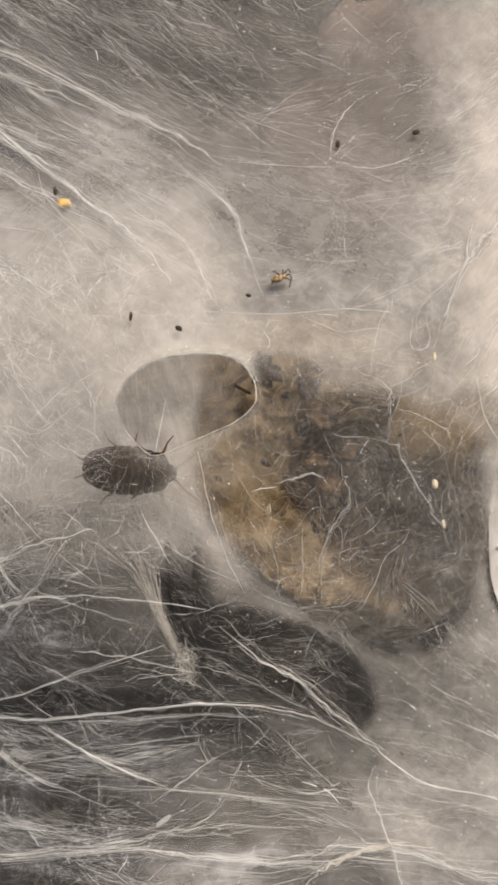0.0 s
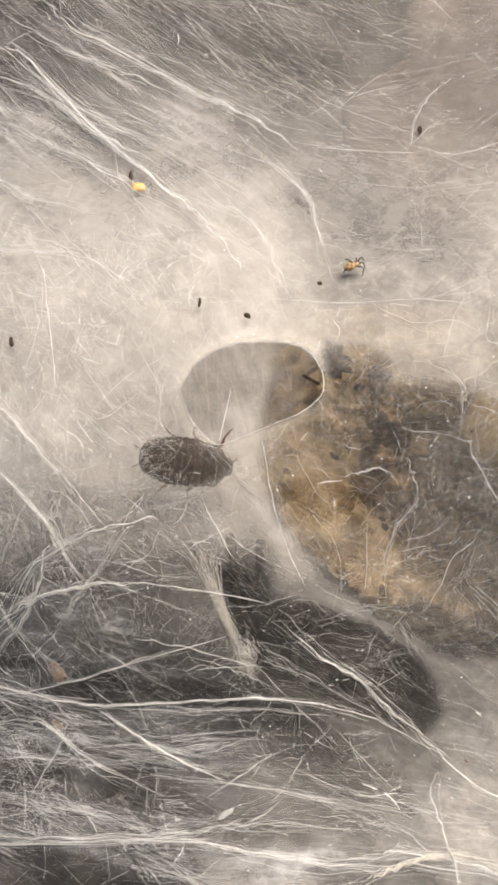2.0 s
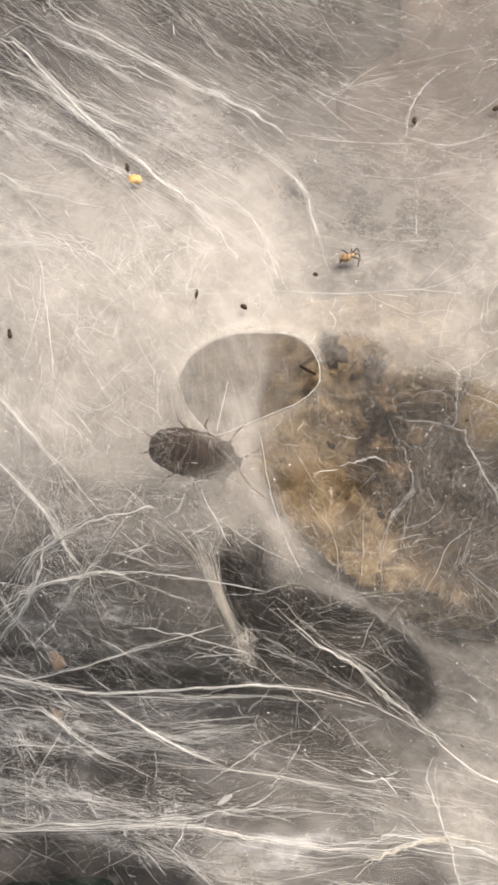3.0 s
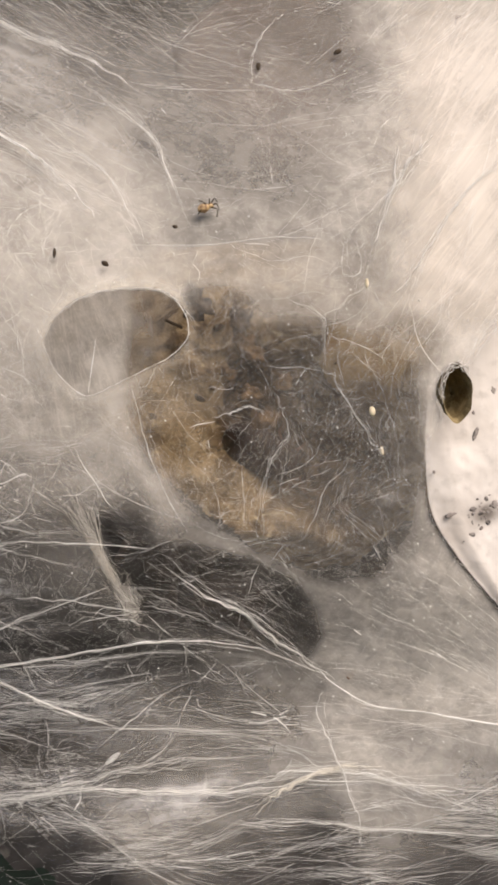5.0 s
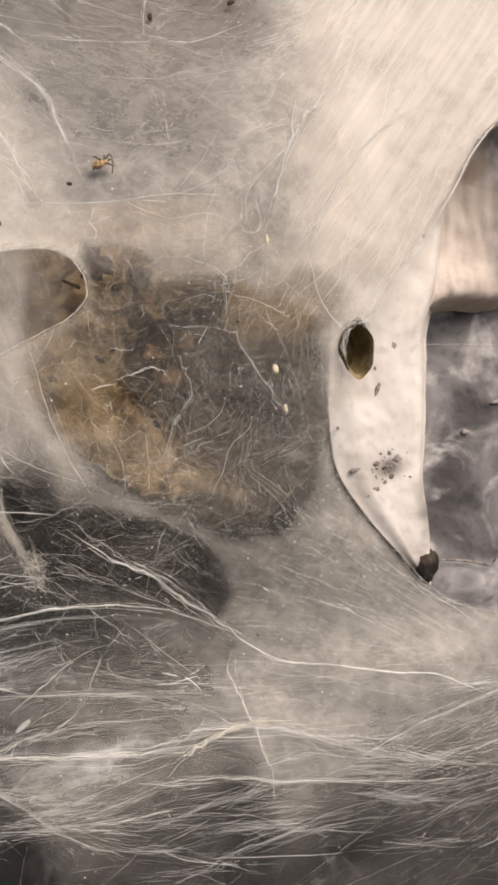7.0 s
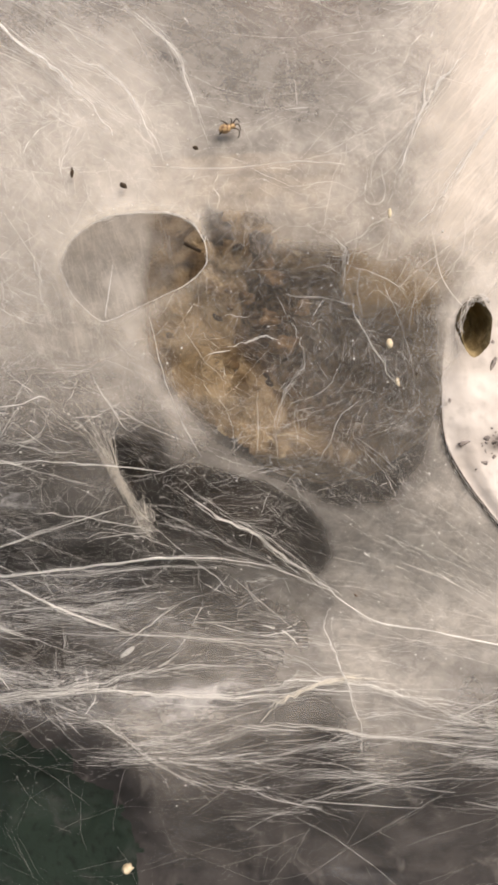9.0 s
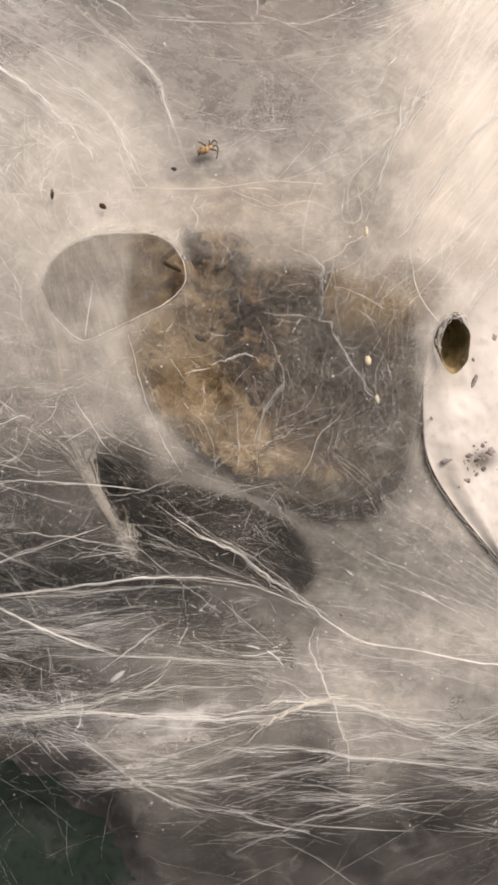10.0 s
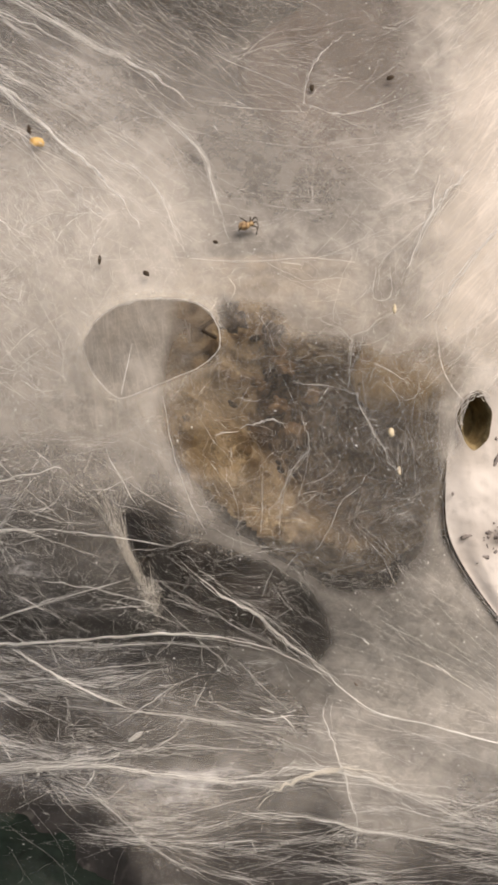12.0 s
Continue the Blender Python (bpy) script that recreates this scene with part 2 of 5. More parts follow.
def clear_plastic(name, share):
    m, nt, bsdf, co = start_material(name)
    bsdf.inputs["Base Color"].default_value = (0.85, 0.80, 0.75, 1)
    bsdf.inputs["Roughness"].default_value = 0.2
    clear = nt.nodes.new("ShaderNodeBsdfTransparent")
    out = nt.nodes.new("ShaderNodeMixShader")
    nt.links.new(mix_value(nt, steps(nt, noise_node(nt, co, 300, 4), 0.2, 0.8), share), out.inputs[0])
    nt.links.new(clear.outputs[0], out.inputs[1])
    nt.links.new(bsdf.outputs[0], out.inputs[2])
    nt.links.new(out.outputs[0], nt.nodes["Material Output"].inputs["Surface"])
    return m


CLEAR_WALL, CLEAR_RING = clear_plastic("clear plastic", 0.22), clear_plastic("clear plastic rim", 0.55)


# ---------------------------------------------------------------- shapes
rng = np.random.default_rng(7)


def link_mesh(name, verts, faces, material, parent=None, smooth=True, base=None):
    """A mesh object from millimetres in the place's space, its origin at base (or at its middle)."""
    verts = np.asarray(verts, float)
    me = bpy.data.meshes.new(name)
    if base is None:
        base = (verts.min(0) + verts.max(0)) / 2
        if parent is not None:
            base = np.array(parent["base_mm"])
    me.from_pydata(((verts - base) * MM).tolist(), [], [tuple(int(i) for i in f) for f in faces])
    me.materials.append(material)
    if smooth:
        me.polygons.foreach_set("use_smooth", [True] * len(me.polygons))
    me.update()
    ob = new(name, me)
    if parent is None:
        ob.location = Vector(base) * MM
        ob["base_mm"] = [float(c) for c in base]
    else:
        ob.parent = parent
        ob["base_mm"] = [float(c) for c in base]
    return ob


def thing(name, base, label, category, group="", kind=""):
    """An empty at a thing's base, for its parts."""
    ob = new(name)
    ob.empty_display_size = 0.002
    ob.location = Vector(base) * MM
    ob["base_mm"] = [float(c) for c in base]
    return tagged(ob, label, category, group, kind)


def part(name, verts, faces, material, parent, label="", smooth=True):
    return tagged(link_mesh(name, verts, faces, material, parent, smooth), label)


def fbm(x, z, size, seed=0, octaves=4):
    """Soft noise of -1 to 1 over a plane, in lumps of that size."""
    total, amp, weight = 0, 1.0, 0
    for o in range(octaves):
        ca, sa = math.cos(0.6 + 1.1 * o + seed), math.sin(0.6 + 1.1 * o + seed)
        xr, zr = np.asarray(x, float) * ca - np.asarray(z, float) * sa, np.asarray(x, float) * sa + np.asarray(z, float) * ca
        px, pz = xr / size + 13.7 * (seed + o), zr / size - 7.9 * (seed + o)
        ix, iz = np.floor(px), np.floor(pz)
        fx, fz = px - ix, pz - iz
        fx, fz = fx ** 3 * (fx * (fx * 6 - 15) + 10), fz ** 3 * (fz * (fz * 6 - 15) + 10)

        def corner(a, b):
            s = np.sin(a * 127.1 + b * 311.7 + seed * 74.7 + o * 19.3) * 43758.5453
            return (s - np.floor(s)) * 2 - 1

        low = corner(ix, iz) * (1 - fx) + corner(ix + 1, iz) * fx
        high = corner(ix, iz + 1) * (1 - fx) + corner(ix + 1, iz + 1) * fx
        total, weight = total + amp * (low * (1 - fz) + high * fz), weight + amp
        amp, size = amp * 0.5, size * 0.5
    return total / weight * 1.4


def ease(a):
    a = np.clip(a, 0, 1)
    return a * a * (3 - 2 * a)


def sheet(x, z):
    """How far away the web's front sheet hangs: it bulges towards the eye in the middle."""
    x, z = np.asarray(x, float), np.asarray(z, float)
    zc, xc = np.clip(z, -47, 52), np.clip(x, -70, 0)
    zc = zc + 9 * np.tanh((z - zc) / 9)
    return 163 + 0.008 * zc * zc * (1 - 0.55 * ease((x - 5) / 85)) + 0.004 * xc * xc


def spline(points, n):
    """A smooth curve through a few points, in n + 1 even steps."""
    p = np.asarray(points, float)
    p = np.vstack([2 * p[0] - p[1], p, 2 * p[-1] - p[-2]])
    out = []
    for t in np.linspace(0, len(p) - 3 - 1e-9, n + 1):
        i = int(t)
        f = t - i
        a, b, c, d = p[i:i + 4]
        out.append(0.5 * (2 * b + (c - a) * f + (2 * a - 5 * b + 4 * c - d) * f * f + (3 * b - a - 3 * c + d) * f ** 3))
    return np.array(out)


def inside(poly, x, z):
    """Which points lie in a polygon."""
    hit = np.zeros(np.shape(x), bool)
    for (xa, za), (xb, zb) in zip(poly, np.roll(poly, -1, axis=0)):
        cross = (za > z) != (zb > z)
        hit ^= cross & (x < (xb - xa) * (z - za) / (zb - za + 1e-12) + xa)
    return hit


def tube(path, radii, sides=6, ends=True):
    """Verts and faces of a tube along a path in space."""
    path, radii = np.asarray(path, float), np.broadcast_to(np.asarray(radii, float), len(path))
    verts, faces = [], []
    for i, p in enumerate(path):
        d = path[min(i + 1, len(path) - 1)] - path[max(i - 1, 0)]
        d = d / (np.linalg.norm(d) + 1e-9)
        s = np.cross(d, (0.1, 1, 0.07))
        s /= np.linalg.norm(s) + 1e-9
        u = np.cross(s, d)
        for k in range(sides):
            a = 2 * math.pi * k / sides
            verts.append(p + radii[i] * (math.cos(a) * s + math.sin(a) * u))
    for i in range(len(path) - 1):
        for k in range(sides):
            a, b = i * sides + k, i * sides + (k + 1) % sides
            faces.append((a, b, b + sides, a + sides))
    if ends:
        faces.append(tuple(range(sides))[::-1])
        faces.append(tuple(range((len(path) - 1) * sides, len(path) * sides)))
    return verts, faces


def join(*pieces):
    verts, faces = [], []
    for v, f in pieces:
        faces += [tuple(i + len(verts) for i in face) for face in f]
        verts += [tuple(p) for p in v]
    return verts, faces


def blob(centre, radii, n=10, rough=0.15, seed=0, tilt=0.0):
    """A lumpy rounded body; tilt turns it in the plane that faces the eye."""
    bm = bmesh.new()
    bmesh.ops.create_icosphere(bm, subdivisions=3 if n > 8 else 2, radius=1)
    c, s = math.cos(radians(tilt)), math.sin(radians(tilt))
    verts = []
    for v in bm.verts:
        w = v.co * (1 + rough * noise.noise(v.co * 1.7 + Vector((seed, seed * 2.3, 5))))
        x, y, z = w.x * radii[0], w.y * radii[1], w.z * radii[2]
        verts.append((centre[0] + c * x - s * z, centre[1] + y, centre[2] + s * x + c * z))
    faces = [tuple(v.index for v in f.verts) for f in bm.faces]
    bm.free()
    return verts, faces


def grid_faces(nu, nv):
    return [(i * (nv + 1) + j, (i + 1) * (nv + 1) + j, (i + 1) * (nv + 1) + j + 1, i * (nv + 1) + j + 1) for i in range(nu) for j in range(nv)]


def loft(a, b, nu, nv, depth, cover=None):
    """A sheet from curve a to curve b (x, z), at depth(x, z, along, across). Returns verts, faces and cover by vertex."""
    ca, cb = spline(a, nu), spline(b, nu)
    verts, shares = [], []
    for i in range(nu + 1):
        for j in range(nv + 1):
            f = j / nv
            x, z = ca[i] * (1 - f) + cb[i] * f
            verts.append((x, float(depth(x, z, i / nu, f)), z))
            shares.append(float(cover(i / nu, f)) if cover else 1.0)
    return verts, grid_faces(nu, nv), shares


def set_cover(ob, shares, name="cover"):
    a = ob.data.attributes.new(name, "FLOAT", "POINT")
    a.data.foreach_set("value", np.asarray(shares, float).ravel())
    return ob


# ---------------------------------------------------------------- the large structure
def earth_bank():
    """The soil wall far behind the web, hollowed below."""
    xs, zs = np.linspace(-190, 200, 131), np.linspace(-240, 200, 147)
    x, z = np.meshgrid(xs, zs, indexing="ij")
    y = 238 + 22 * ease((-35 - z) / 40) + 7 * fbm(x, z, 30, 1) + 2.2 * fbm(x, z, 7, 5)
    y -= 60 * ease((-120 - z) / 90)
    ob = link_mesh("backdrop", np.stack([x, y, z], -1).reshape(-1, 3), grid_faces(130, 146), SOIL)
    return tagged(ob, "dark uneven soil bank behind the spider web", "soil bank", kind="structure")


earth_bank()


def rotted_wood():
    """The tan crumbling mass behind the funnel, with a dark hollow that the insect uses."""
    wood = thing("rotted_wood", (18, 190, -36), "tan crumbling rotted wood with a dark hollow behind silk", "rotted wood")

    def crust(x, z):
        r = ((x - 18) / 32) ** 2 + ((z + 7) / 24) ** 2
        return 187 + 22 * np.clip(r - 0.85, 0, 2) + 2.0 * fbm(x, z, 9, 2) + 1.0 * fbm(x, z, 2.6, 8)

    def hollow(x, z):
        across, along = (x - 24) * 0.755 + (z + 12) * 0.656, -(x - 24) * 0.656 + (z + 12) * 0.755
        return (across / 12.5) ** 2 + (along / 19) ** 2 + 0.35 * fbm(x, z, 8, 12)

    def depth(x, z):
        return crust(x, z) + 10 * ease((1.7 - hollow(x, z)) / 1.5)

    xs, zs = np.linspace(-26, 56, 165), np.linspace(-48, 26, 149)
    x, z = np.meshgrid(xs, zs, indexing="ij")
    faces = np.array(grid_faces(164, 148))
    lip = np.interp(x, [-26, -10, -5, 1, 9, 15, 24, 33, 40, 56], [-4, -10, -18, -23, -30, -35, -40, -40, -32, -28]) + 1.5 * fbm(x, z, 4, 21)
    faces = faces[(z > lip).ravel()[faces].all(1)]
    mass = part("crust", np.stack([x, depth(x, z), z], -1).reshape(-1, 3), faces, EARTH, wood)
    # The hollow's shade is painted in dark brown, along with real brown patches.
    umber = ease(1.45 - hollow(x, z)) + 0.55 * np.exp(-((x - 11) / 5) ** 2 - ((z + 1) / 9) ** 2) + 0.45 * np.exp(-((x - 13) / 8) ** 2 - ((z - 9) / 4) ** 2)
    umber -= 0.6 * np.exp(-((x - 31) / 7) ** 2 - ((z - 2) / 6) ** 2)
    set_cover(mass, np.clip(umber * 0.9, 0, 1), "other")
    part("knob", *blob((32.5, 184.5, 2.0), (7.4, 4.0, 5.6), 10, 0.9, 3, -32), OCHRE, wood, "orange brown rotted wood knob")
    part("knob", *blob((43.5, 187.5, 5.0), (8.5, 4.5, 7.5), 10, 0.7, 8, 15), OCHRE, wood, "orange brown rotted wood knob")
    for i in range(34):
        a, r = rng.uniform(0, 2 * math.pi), rng.uniform(0.2, 0.95)
        x, z = 9 + 17 * r * math.cos(a), -6 + 16 * r * math.sin(a)
        if z < np.interp(x, [-8, 9, 26], [-10, -22, -34]):
            continue
        size = rng.uniform(0.3, 0.9)
        kind = CLOD if hollow(x, z) < 1.3 else rng.choice([RUST, EARTH, CLOD])
        part("crumb", *blob((x, float(depth(x, z)) - size * 0.2, z), (size * rng.uniform(0.8, 1.8), size * 0.4, size), 6, 0.8, i, rng.uniform(-60, 60)), kind, wood)


rotted_wood()

# the opening at the side of the web, where the plaster and the stone show
OPENING = np.array([(44.6, -0.8), (53.1, 10), (59.3, 18.2), (65.8, 27.5), (74.2, 34.1), (82.9, 38.1), (132, 52), (132, -48), (87.5, -51.2), (78.6, -52.4),
                    (67.9, -52.6), (61.3, -50.4), (55.5, -45.8), (49.4, -38.4), (43.7, -31.3), (39.8, -24.7), (38.5, -18.6), (39, -12), (41, -9)])
BARE_HOLLOW = np.array([(-13.5, -22), (-10, -26.5), (-4, -27.6), (1, -28.2), (9, -31), (15.6, -35), (19.6, -40.5), (21, -46), (19.5, -49.5), (10, -46), (0, -43), (-8, -38.5), (-12.5, -31)])
HOLE_RIM = [(-21.3, 6.3), (-18.8, 10.6), (-13.9, 13.4), (-7.6, 14.1), (-2.2, 13.2), (0.7, 9.8), (0.9, 6.2), (-1.9, 3.4), (-6.2, 1.4), (-10.8, -0.6), (-15.2, -2.0), (-19.4, 1.8), (-21.3, 6.3)]
HOLE = spline(HOLE_RIM, 60)[:-1]      # the round hole in the sheet


def plaster():
    lump = thing("plaster_lump", (48, 180, -44), "white crumbling plaster with black mould specks beside the web", "plaster")

    def face(x, z):
        return 177.5 + 0.5 * fbm(x, z, 9, 3) + 0.05 * fbm(x, z, 2.0, 4)

    v, f, _ = loft([(49, 18), (43.5, 4), (41.4, -10), (41.2, -20.0), (42.6, -26.8), (46.8, -34.0), (52.8, -41.8), (56.3, -46)],
                   [(70, 18), (65, 5), (62.4, -2), (62.0, -8), (61.6, -13), (61.4, -18), (60.8, -24), (60.2, -29), (60.4, -34), (59.8, -39), (58.6, -44), (58.2, -48)], 110, 60,
                   lambda x, z, a, b: face(x, z) + 5.5 * ease((z - 3) / 13) + 9 * ease((b - 0.72) / 0.28) ** 1.6 + 1.0 * ease(1 - b * 4) - 0.7 * ease(1 - abs(b - 0.86) / 0.08) * ease(1 - abs(a - 0.4) * 3))
    front = part("face", v, f, PLASTER, lump)
    v = np.array(v)
    smudge = 0.75 * np.exp(-((v[:, 0] - 51.2) / 3.0) ** 2 - ((v[:, 2] + 25.6) / 2.2) ** 2) + 0.6 * np.exp(-((v[:, 0] - 58) / 2.6) ** 2 - ((v[:, 2] + 33) / 7) ** 2)
    smudge += 0.6 * np.exp(-((v[:, 0] - 55) / 3) ** 2 - ((v[:, 2] + 43.5) / 3) ** 2)
    set_cover(front, smudge, "other")
    v, f, _ = loft([(45, -4), (53, -3), (60, -1.6), (62.4, 0.2), (66.5, 0.8), (73, 0.1), (81, 0.7), (91, -0.2)],
                   [(50, 60), (56, 60), (62, 60), (68, 60), (74, 60), (82, 60), (92, 60), (104, 60)], 90, 60,
                   lambda x, z, a, b: 181.6 + 2.4 * a + 1.6 * fbm(x, z, 12, 6) + 0.6 * fbm(x * 3.4, z * 0.45, 6, 7) + 6 * ease(1 - b * 16) ** 2 - 2.2 * math.exp(-((x - 66) / 7) ** 2 - ((z - 5) / 5) ** 2))
    upper = part("upper_face", v, f, PLASTER_WARM, lump, "pinkish stained plaster streaked from top to bottom")
    v = np.array(v)
    set_cover(upper, 0.95 * ease((v[:, 0] - 69) / 12) * ease((v[:, 2] - 1) / 5) + 0.22 * ease((v[:, 2] - 12) / 12) + 0.25 * ease((v[:, 2] - 26) / 10), "other")
    spots = [(44.8, -25.7, 1.0, 0.45, 25), (49.0, -24.9, 0.6, 0.4, 0), (52.7, -24.2, 0.6, 0.9, 60), (51.6, -27.3, 0.5, 0.4, 20), (48.9, -29.3, 0.8, 0.4, 0), (50.2, -25.6, 0.4, 0.5, 0),
             (53.2, -4.6, 0.5, 0.6, 0), (49.9, -11.8, 0.5, 1.3, -12), (49.6, -8.2, 0.35, 0.35, 0), (42.2, -18.1, 0.3, 0.3, 0), (51.4, -23.2, 0.3, 0.5, 30), (50.4, -28.2, 0.3, 0.3, 0)]
    for _ in range(34):
        x, z = rng.normal(51.0, 1.9), rng.normal(-25.6, 1.5)
        spots.append((x, z, rng.uniform(0.08, 0.34), rng.uniform(0.08, 0.3), rng.uniform(-40, 40)))
    for i, (x, z, rx, rz, tilt) in enumerate(spots):
        part("mould_speck", *blob((x, float(face(x, z)), z), (rx, 0.08, rz), 6, 0.9, i, tilt), MOULD, lump, "black mould speck")


plaster()


def stone_slab():
    slab = thing("stone_slab", (72, 190, -46), "dark grey stone with whitish streaks, set back in plaster", "stone")
    v, f, _ = loft([(59, 4), (58, -10), (57, -25), (56.5, -54)], [(92, 4), (94, -8), (100, -20), (104, -54)], 50, 50,
                   lambda x, z, a, b: 189 + 1.2 * fbm(x, z, 14, 9) + 0.4 * fbm(x, z, 3, 4))
    part("face", v, f, SLATE, slab)
    v, f, _ = loft([(56.5, -44), (65, -45.5), (69, -46.4), (72, -47.2), (75.6, -45.7), (80.3, -44.3), (104, -43)], [(56, -64), (65, -64), (69, -64), (72, -64), (76, -64), (81, -64), (104, -64)], 70, 24,
                   lambda x, z, a, b: 185.5 - 1.0 * math.sin(math.pi * min(b * 2, 1)) + 0.7 * fbm(x, z, 6, 3) + 1.0 * ease(1 - b * 7))
    part("ledge", v, f, SLATE, slab, "dark grey stone ledge below a crack")
    for i, (x, z, rx, rz) in enumerate([(81.8, -15.9, 0.8, 0.8), (69.6, -22.0, 0.9, 0.5), (76.5, -16.9, 1.6, 0.4)]):
        part("pit", *blob((x, 188.8 + 1.2 * float(fbm(x, z, 14, 9)), z), (rx, 0.5, rz), 6, 0.5, i), MOULD, slab, "dark pit")
    part("crack", *tube([(x, 184.6, z) for x, z in spline([(61, -44.8), (65, -45.2), (69, -46), (72, -46.8), (73.8, -44.8), (75.6, -45.3), (80.3, -44)], 40)], np.interp(np.arange(41), [0, 10, 26, 40], [0.08, 0.28, 0.25, 0.08]), 6), MOULD, slab, "dark crack")
    part("corner_crumb", *blob((57.2, 177.6, -44.0), (1.9, 1.4, 2.8), 10, 0.5, 4, -14), CLOD, slab, "dark crumb in the corner")


stone_slab()


def wood_board():
    v, f, _ = loft([(84, 80), (84.4, 39), (85.5, 17), (88.6, 8), (88.9, -3), (91.6, -14), (94, -60)], [(130, 80), (130, 39), (130, 18), (130, 8), (130, -2), (130, -14), (130, -60)], 60, 30,
                   lambda x, z, a, b: 179 + 5 * ease(1 - b * 5) + 1.4 * fbm(x * 3, z, 9, 2))
    tagged(link_mesh("wood_board", v, f, WOOD), "dark brown weathered wooden board beside the stone", "board")
    v, f = blob((82.4, 184.6, 36), (2.2, 1.1, 9), 10, 0.5, 5, -6)
    tagged(link_mesh("resin_streak", v, f, RESIN), "amber brown resin streak beside the wooden board", "resin")


wood_board()

# ---------------------------------------------------------------- the web: films and threads
# Which way the threads run: x, z, angle, spread (degrees), cover of the veil, of the threads, length, layer, curl
FLOW_TOP = [
    (-64, 84, -38, 14, 0.08, 0.26, 26, 2.5, 6), (-45, 62, -40, 10, 0.16, 0.34, 30, 2.0, 5), (-25, 50, -38, 14, 0.28, 0.28, 26, 2.0, 7), (-60, 46, -18, 18, 0.34, 0.30, 22, 2.0, 8),
    (-25, 76, -34, 16, 0.10, 0.26, 24, 2.5, 8), (0, 78, -40, 20, 0.14, 0.14, 18, 3, 8), (-2, 55, -18, 16, 0.14, 0.16, 18, 2, 8), (22, 66, 20, 40, 0.22, 0.10, 13, 3, 14),
    (20, 52, -10, 30, 0.18, 0.11, 14, 2, 12), (5, 38, -20, 26, 0.24, 0.14, 15, 2, 10), (24, 36, 15, 35, 0.28, 0.14, 14, 2, 12),
]
FLOW_MIDDLE = [
    (-60, 22, -30, 55, 0.30, 0.34, 11, 2, 22), (-45, 5, -60, 70, 0.36, 0.34, 9, 2, 28), (-32, 25, -50, 55, 0.34, 0.36, 11, 2, 20), (-12, 25, -55, 45, 0.38, 0.18, 10, 1.5, 16),
    (-30, 8, -50, 75, 0.43, 0.30, 8, 1.5, 26), (-21, -5, -10, 60, 0.12, 0.12, 8, 1.5, 30), (8, 20, 0, 40, 0.38, 0.16, 11, 1.5, 14), (22, 14, 30, 50, 0.32, 0.16, 9, 1.5, 18),
    (-3, 2, 70, 60, 0.34, 0.06, 8, 2, 30), (10, 6, 20, 90, 0.24, 0.08, 5, 2, 90), (2, -10, 60, 70, 0.30, 0.05, 8, 2, 30),
]
FLOW_RIGHT = [
    (16, -6, 70, 90, 0.14, 0.06, 5, 3, 50), (25, -16, 80, 90, 0.16, 0.07, 6, 4, 50), (28, -26, 60, 80, 0.24, 0.09, 7, 3, 40), (30, 2, -70, 40, 0.22, 0.14, 9, 2, 20), (38.5, -14, 85, 25, 0.60, 0.24, 11, 2, 14),
    (38, 10, 58, 20, 0.46, 0.30, 14, 1.5, 8), (46, 14, 52, 8, 0.80, 0.18, 22, 1.2, 4), (45, 32, 50, 16, 0.78, 0.16, 20, 1.5, 6), (64, 36, 38, 10, 0.85, 0.18, 24, 1.2, 4),
    (75, 52, 32, 14, 0.80, 0.16, 24, 1.5, 5), (44, 62, 40, 24, 0.60, 0.15, 18, 2, 10), (20, -30, -35, 40, 0.42, 0.07, 9, 1.5, 20),
]
FLOW_LOW = [
    (-58, -18, 30, 70, 0.22, 0.40, 8, 4, 45), (-38, -26, 15, 70, 0.10, 0.34, 8, 5, 40), (-22, -18, -5, 50, 0.18, 0.16, 8, 5, 30), (-5, -22, -20, 40, 0.14, 0.16, 11, 4, 20),
    (8, -38, -30, 50, 0.24, 0.10, 9, 4, 30), (-10, -34, -15, 60, 0.16, 0.10, 9, 8, 30), (-50, -44, 10, 60, 0.03, 0.14, 8, 9, 45), (-20, -52, -4, 45, 0.07, 0.11, 10, 10, 25),
    (8, -54, -10, 30, 0.12, 0.12, 11, 8, 18), (-40, -64, -20, 60, 0.03, 0.11, 8, 12, 40), (-5, -63, 0, 45, 0.10, 0.11, 9, 12, 30),
]
FLOW_BOTTOM = [
    (32, -44, -30, 35, 0.70, 0.08, 12, 1.5, 16), (48, -46, -48, 8, 0.74, 0.26, 16, 1.2, 5), (58, -56, -20, 10, 0.64, 0.32, 18, 1.5, 5), (82, -57, 2, 10, 0.30, 0.28, 18, 2, 5),
    (34, -62, -10, 22, 0.62, 0.16, 12, 4, 12), (-40, -76, 3, 25, 0.06, 0.16, 12, 8, 16), (0, -72, 2, 25, 0.27, 0.20, 12, 6, 16), (35, -72, -3, 20, 0.43, 0.18, 13, 5, 12),
    (62, -72, 10, 20, 0.20, 0.22, 14, 4, 10), (-35, -96, -25, 40, 0.0, 0.02, 20, 16, 10), (10, -94, 0, 30, 0.03, 0.03, 20, 12, 8),
]
FLOW_LIP = [(-7, -12, -65, 20, 0.34, 0.16, 9, 1.5, 12), (2, -24, -45, 20, 0.44, 0.16, 10, 1.5, 12), (11, -31, -38, 20, 0.50, 0.16, 10, 1.5, 12), (18, -37, -40, 20, 0.50, 0.16, 10, 1.5, 12)]
FLOW_CORNER = [(52, -90, 26, 16, 0.03, 0.03, 24, 6, 6), (88, -80, 26, 12, 0.04, 0.06, 24, 5, 6)]
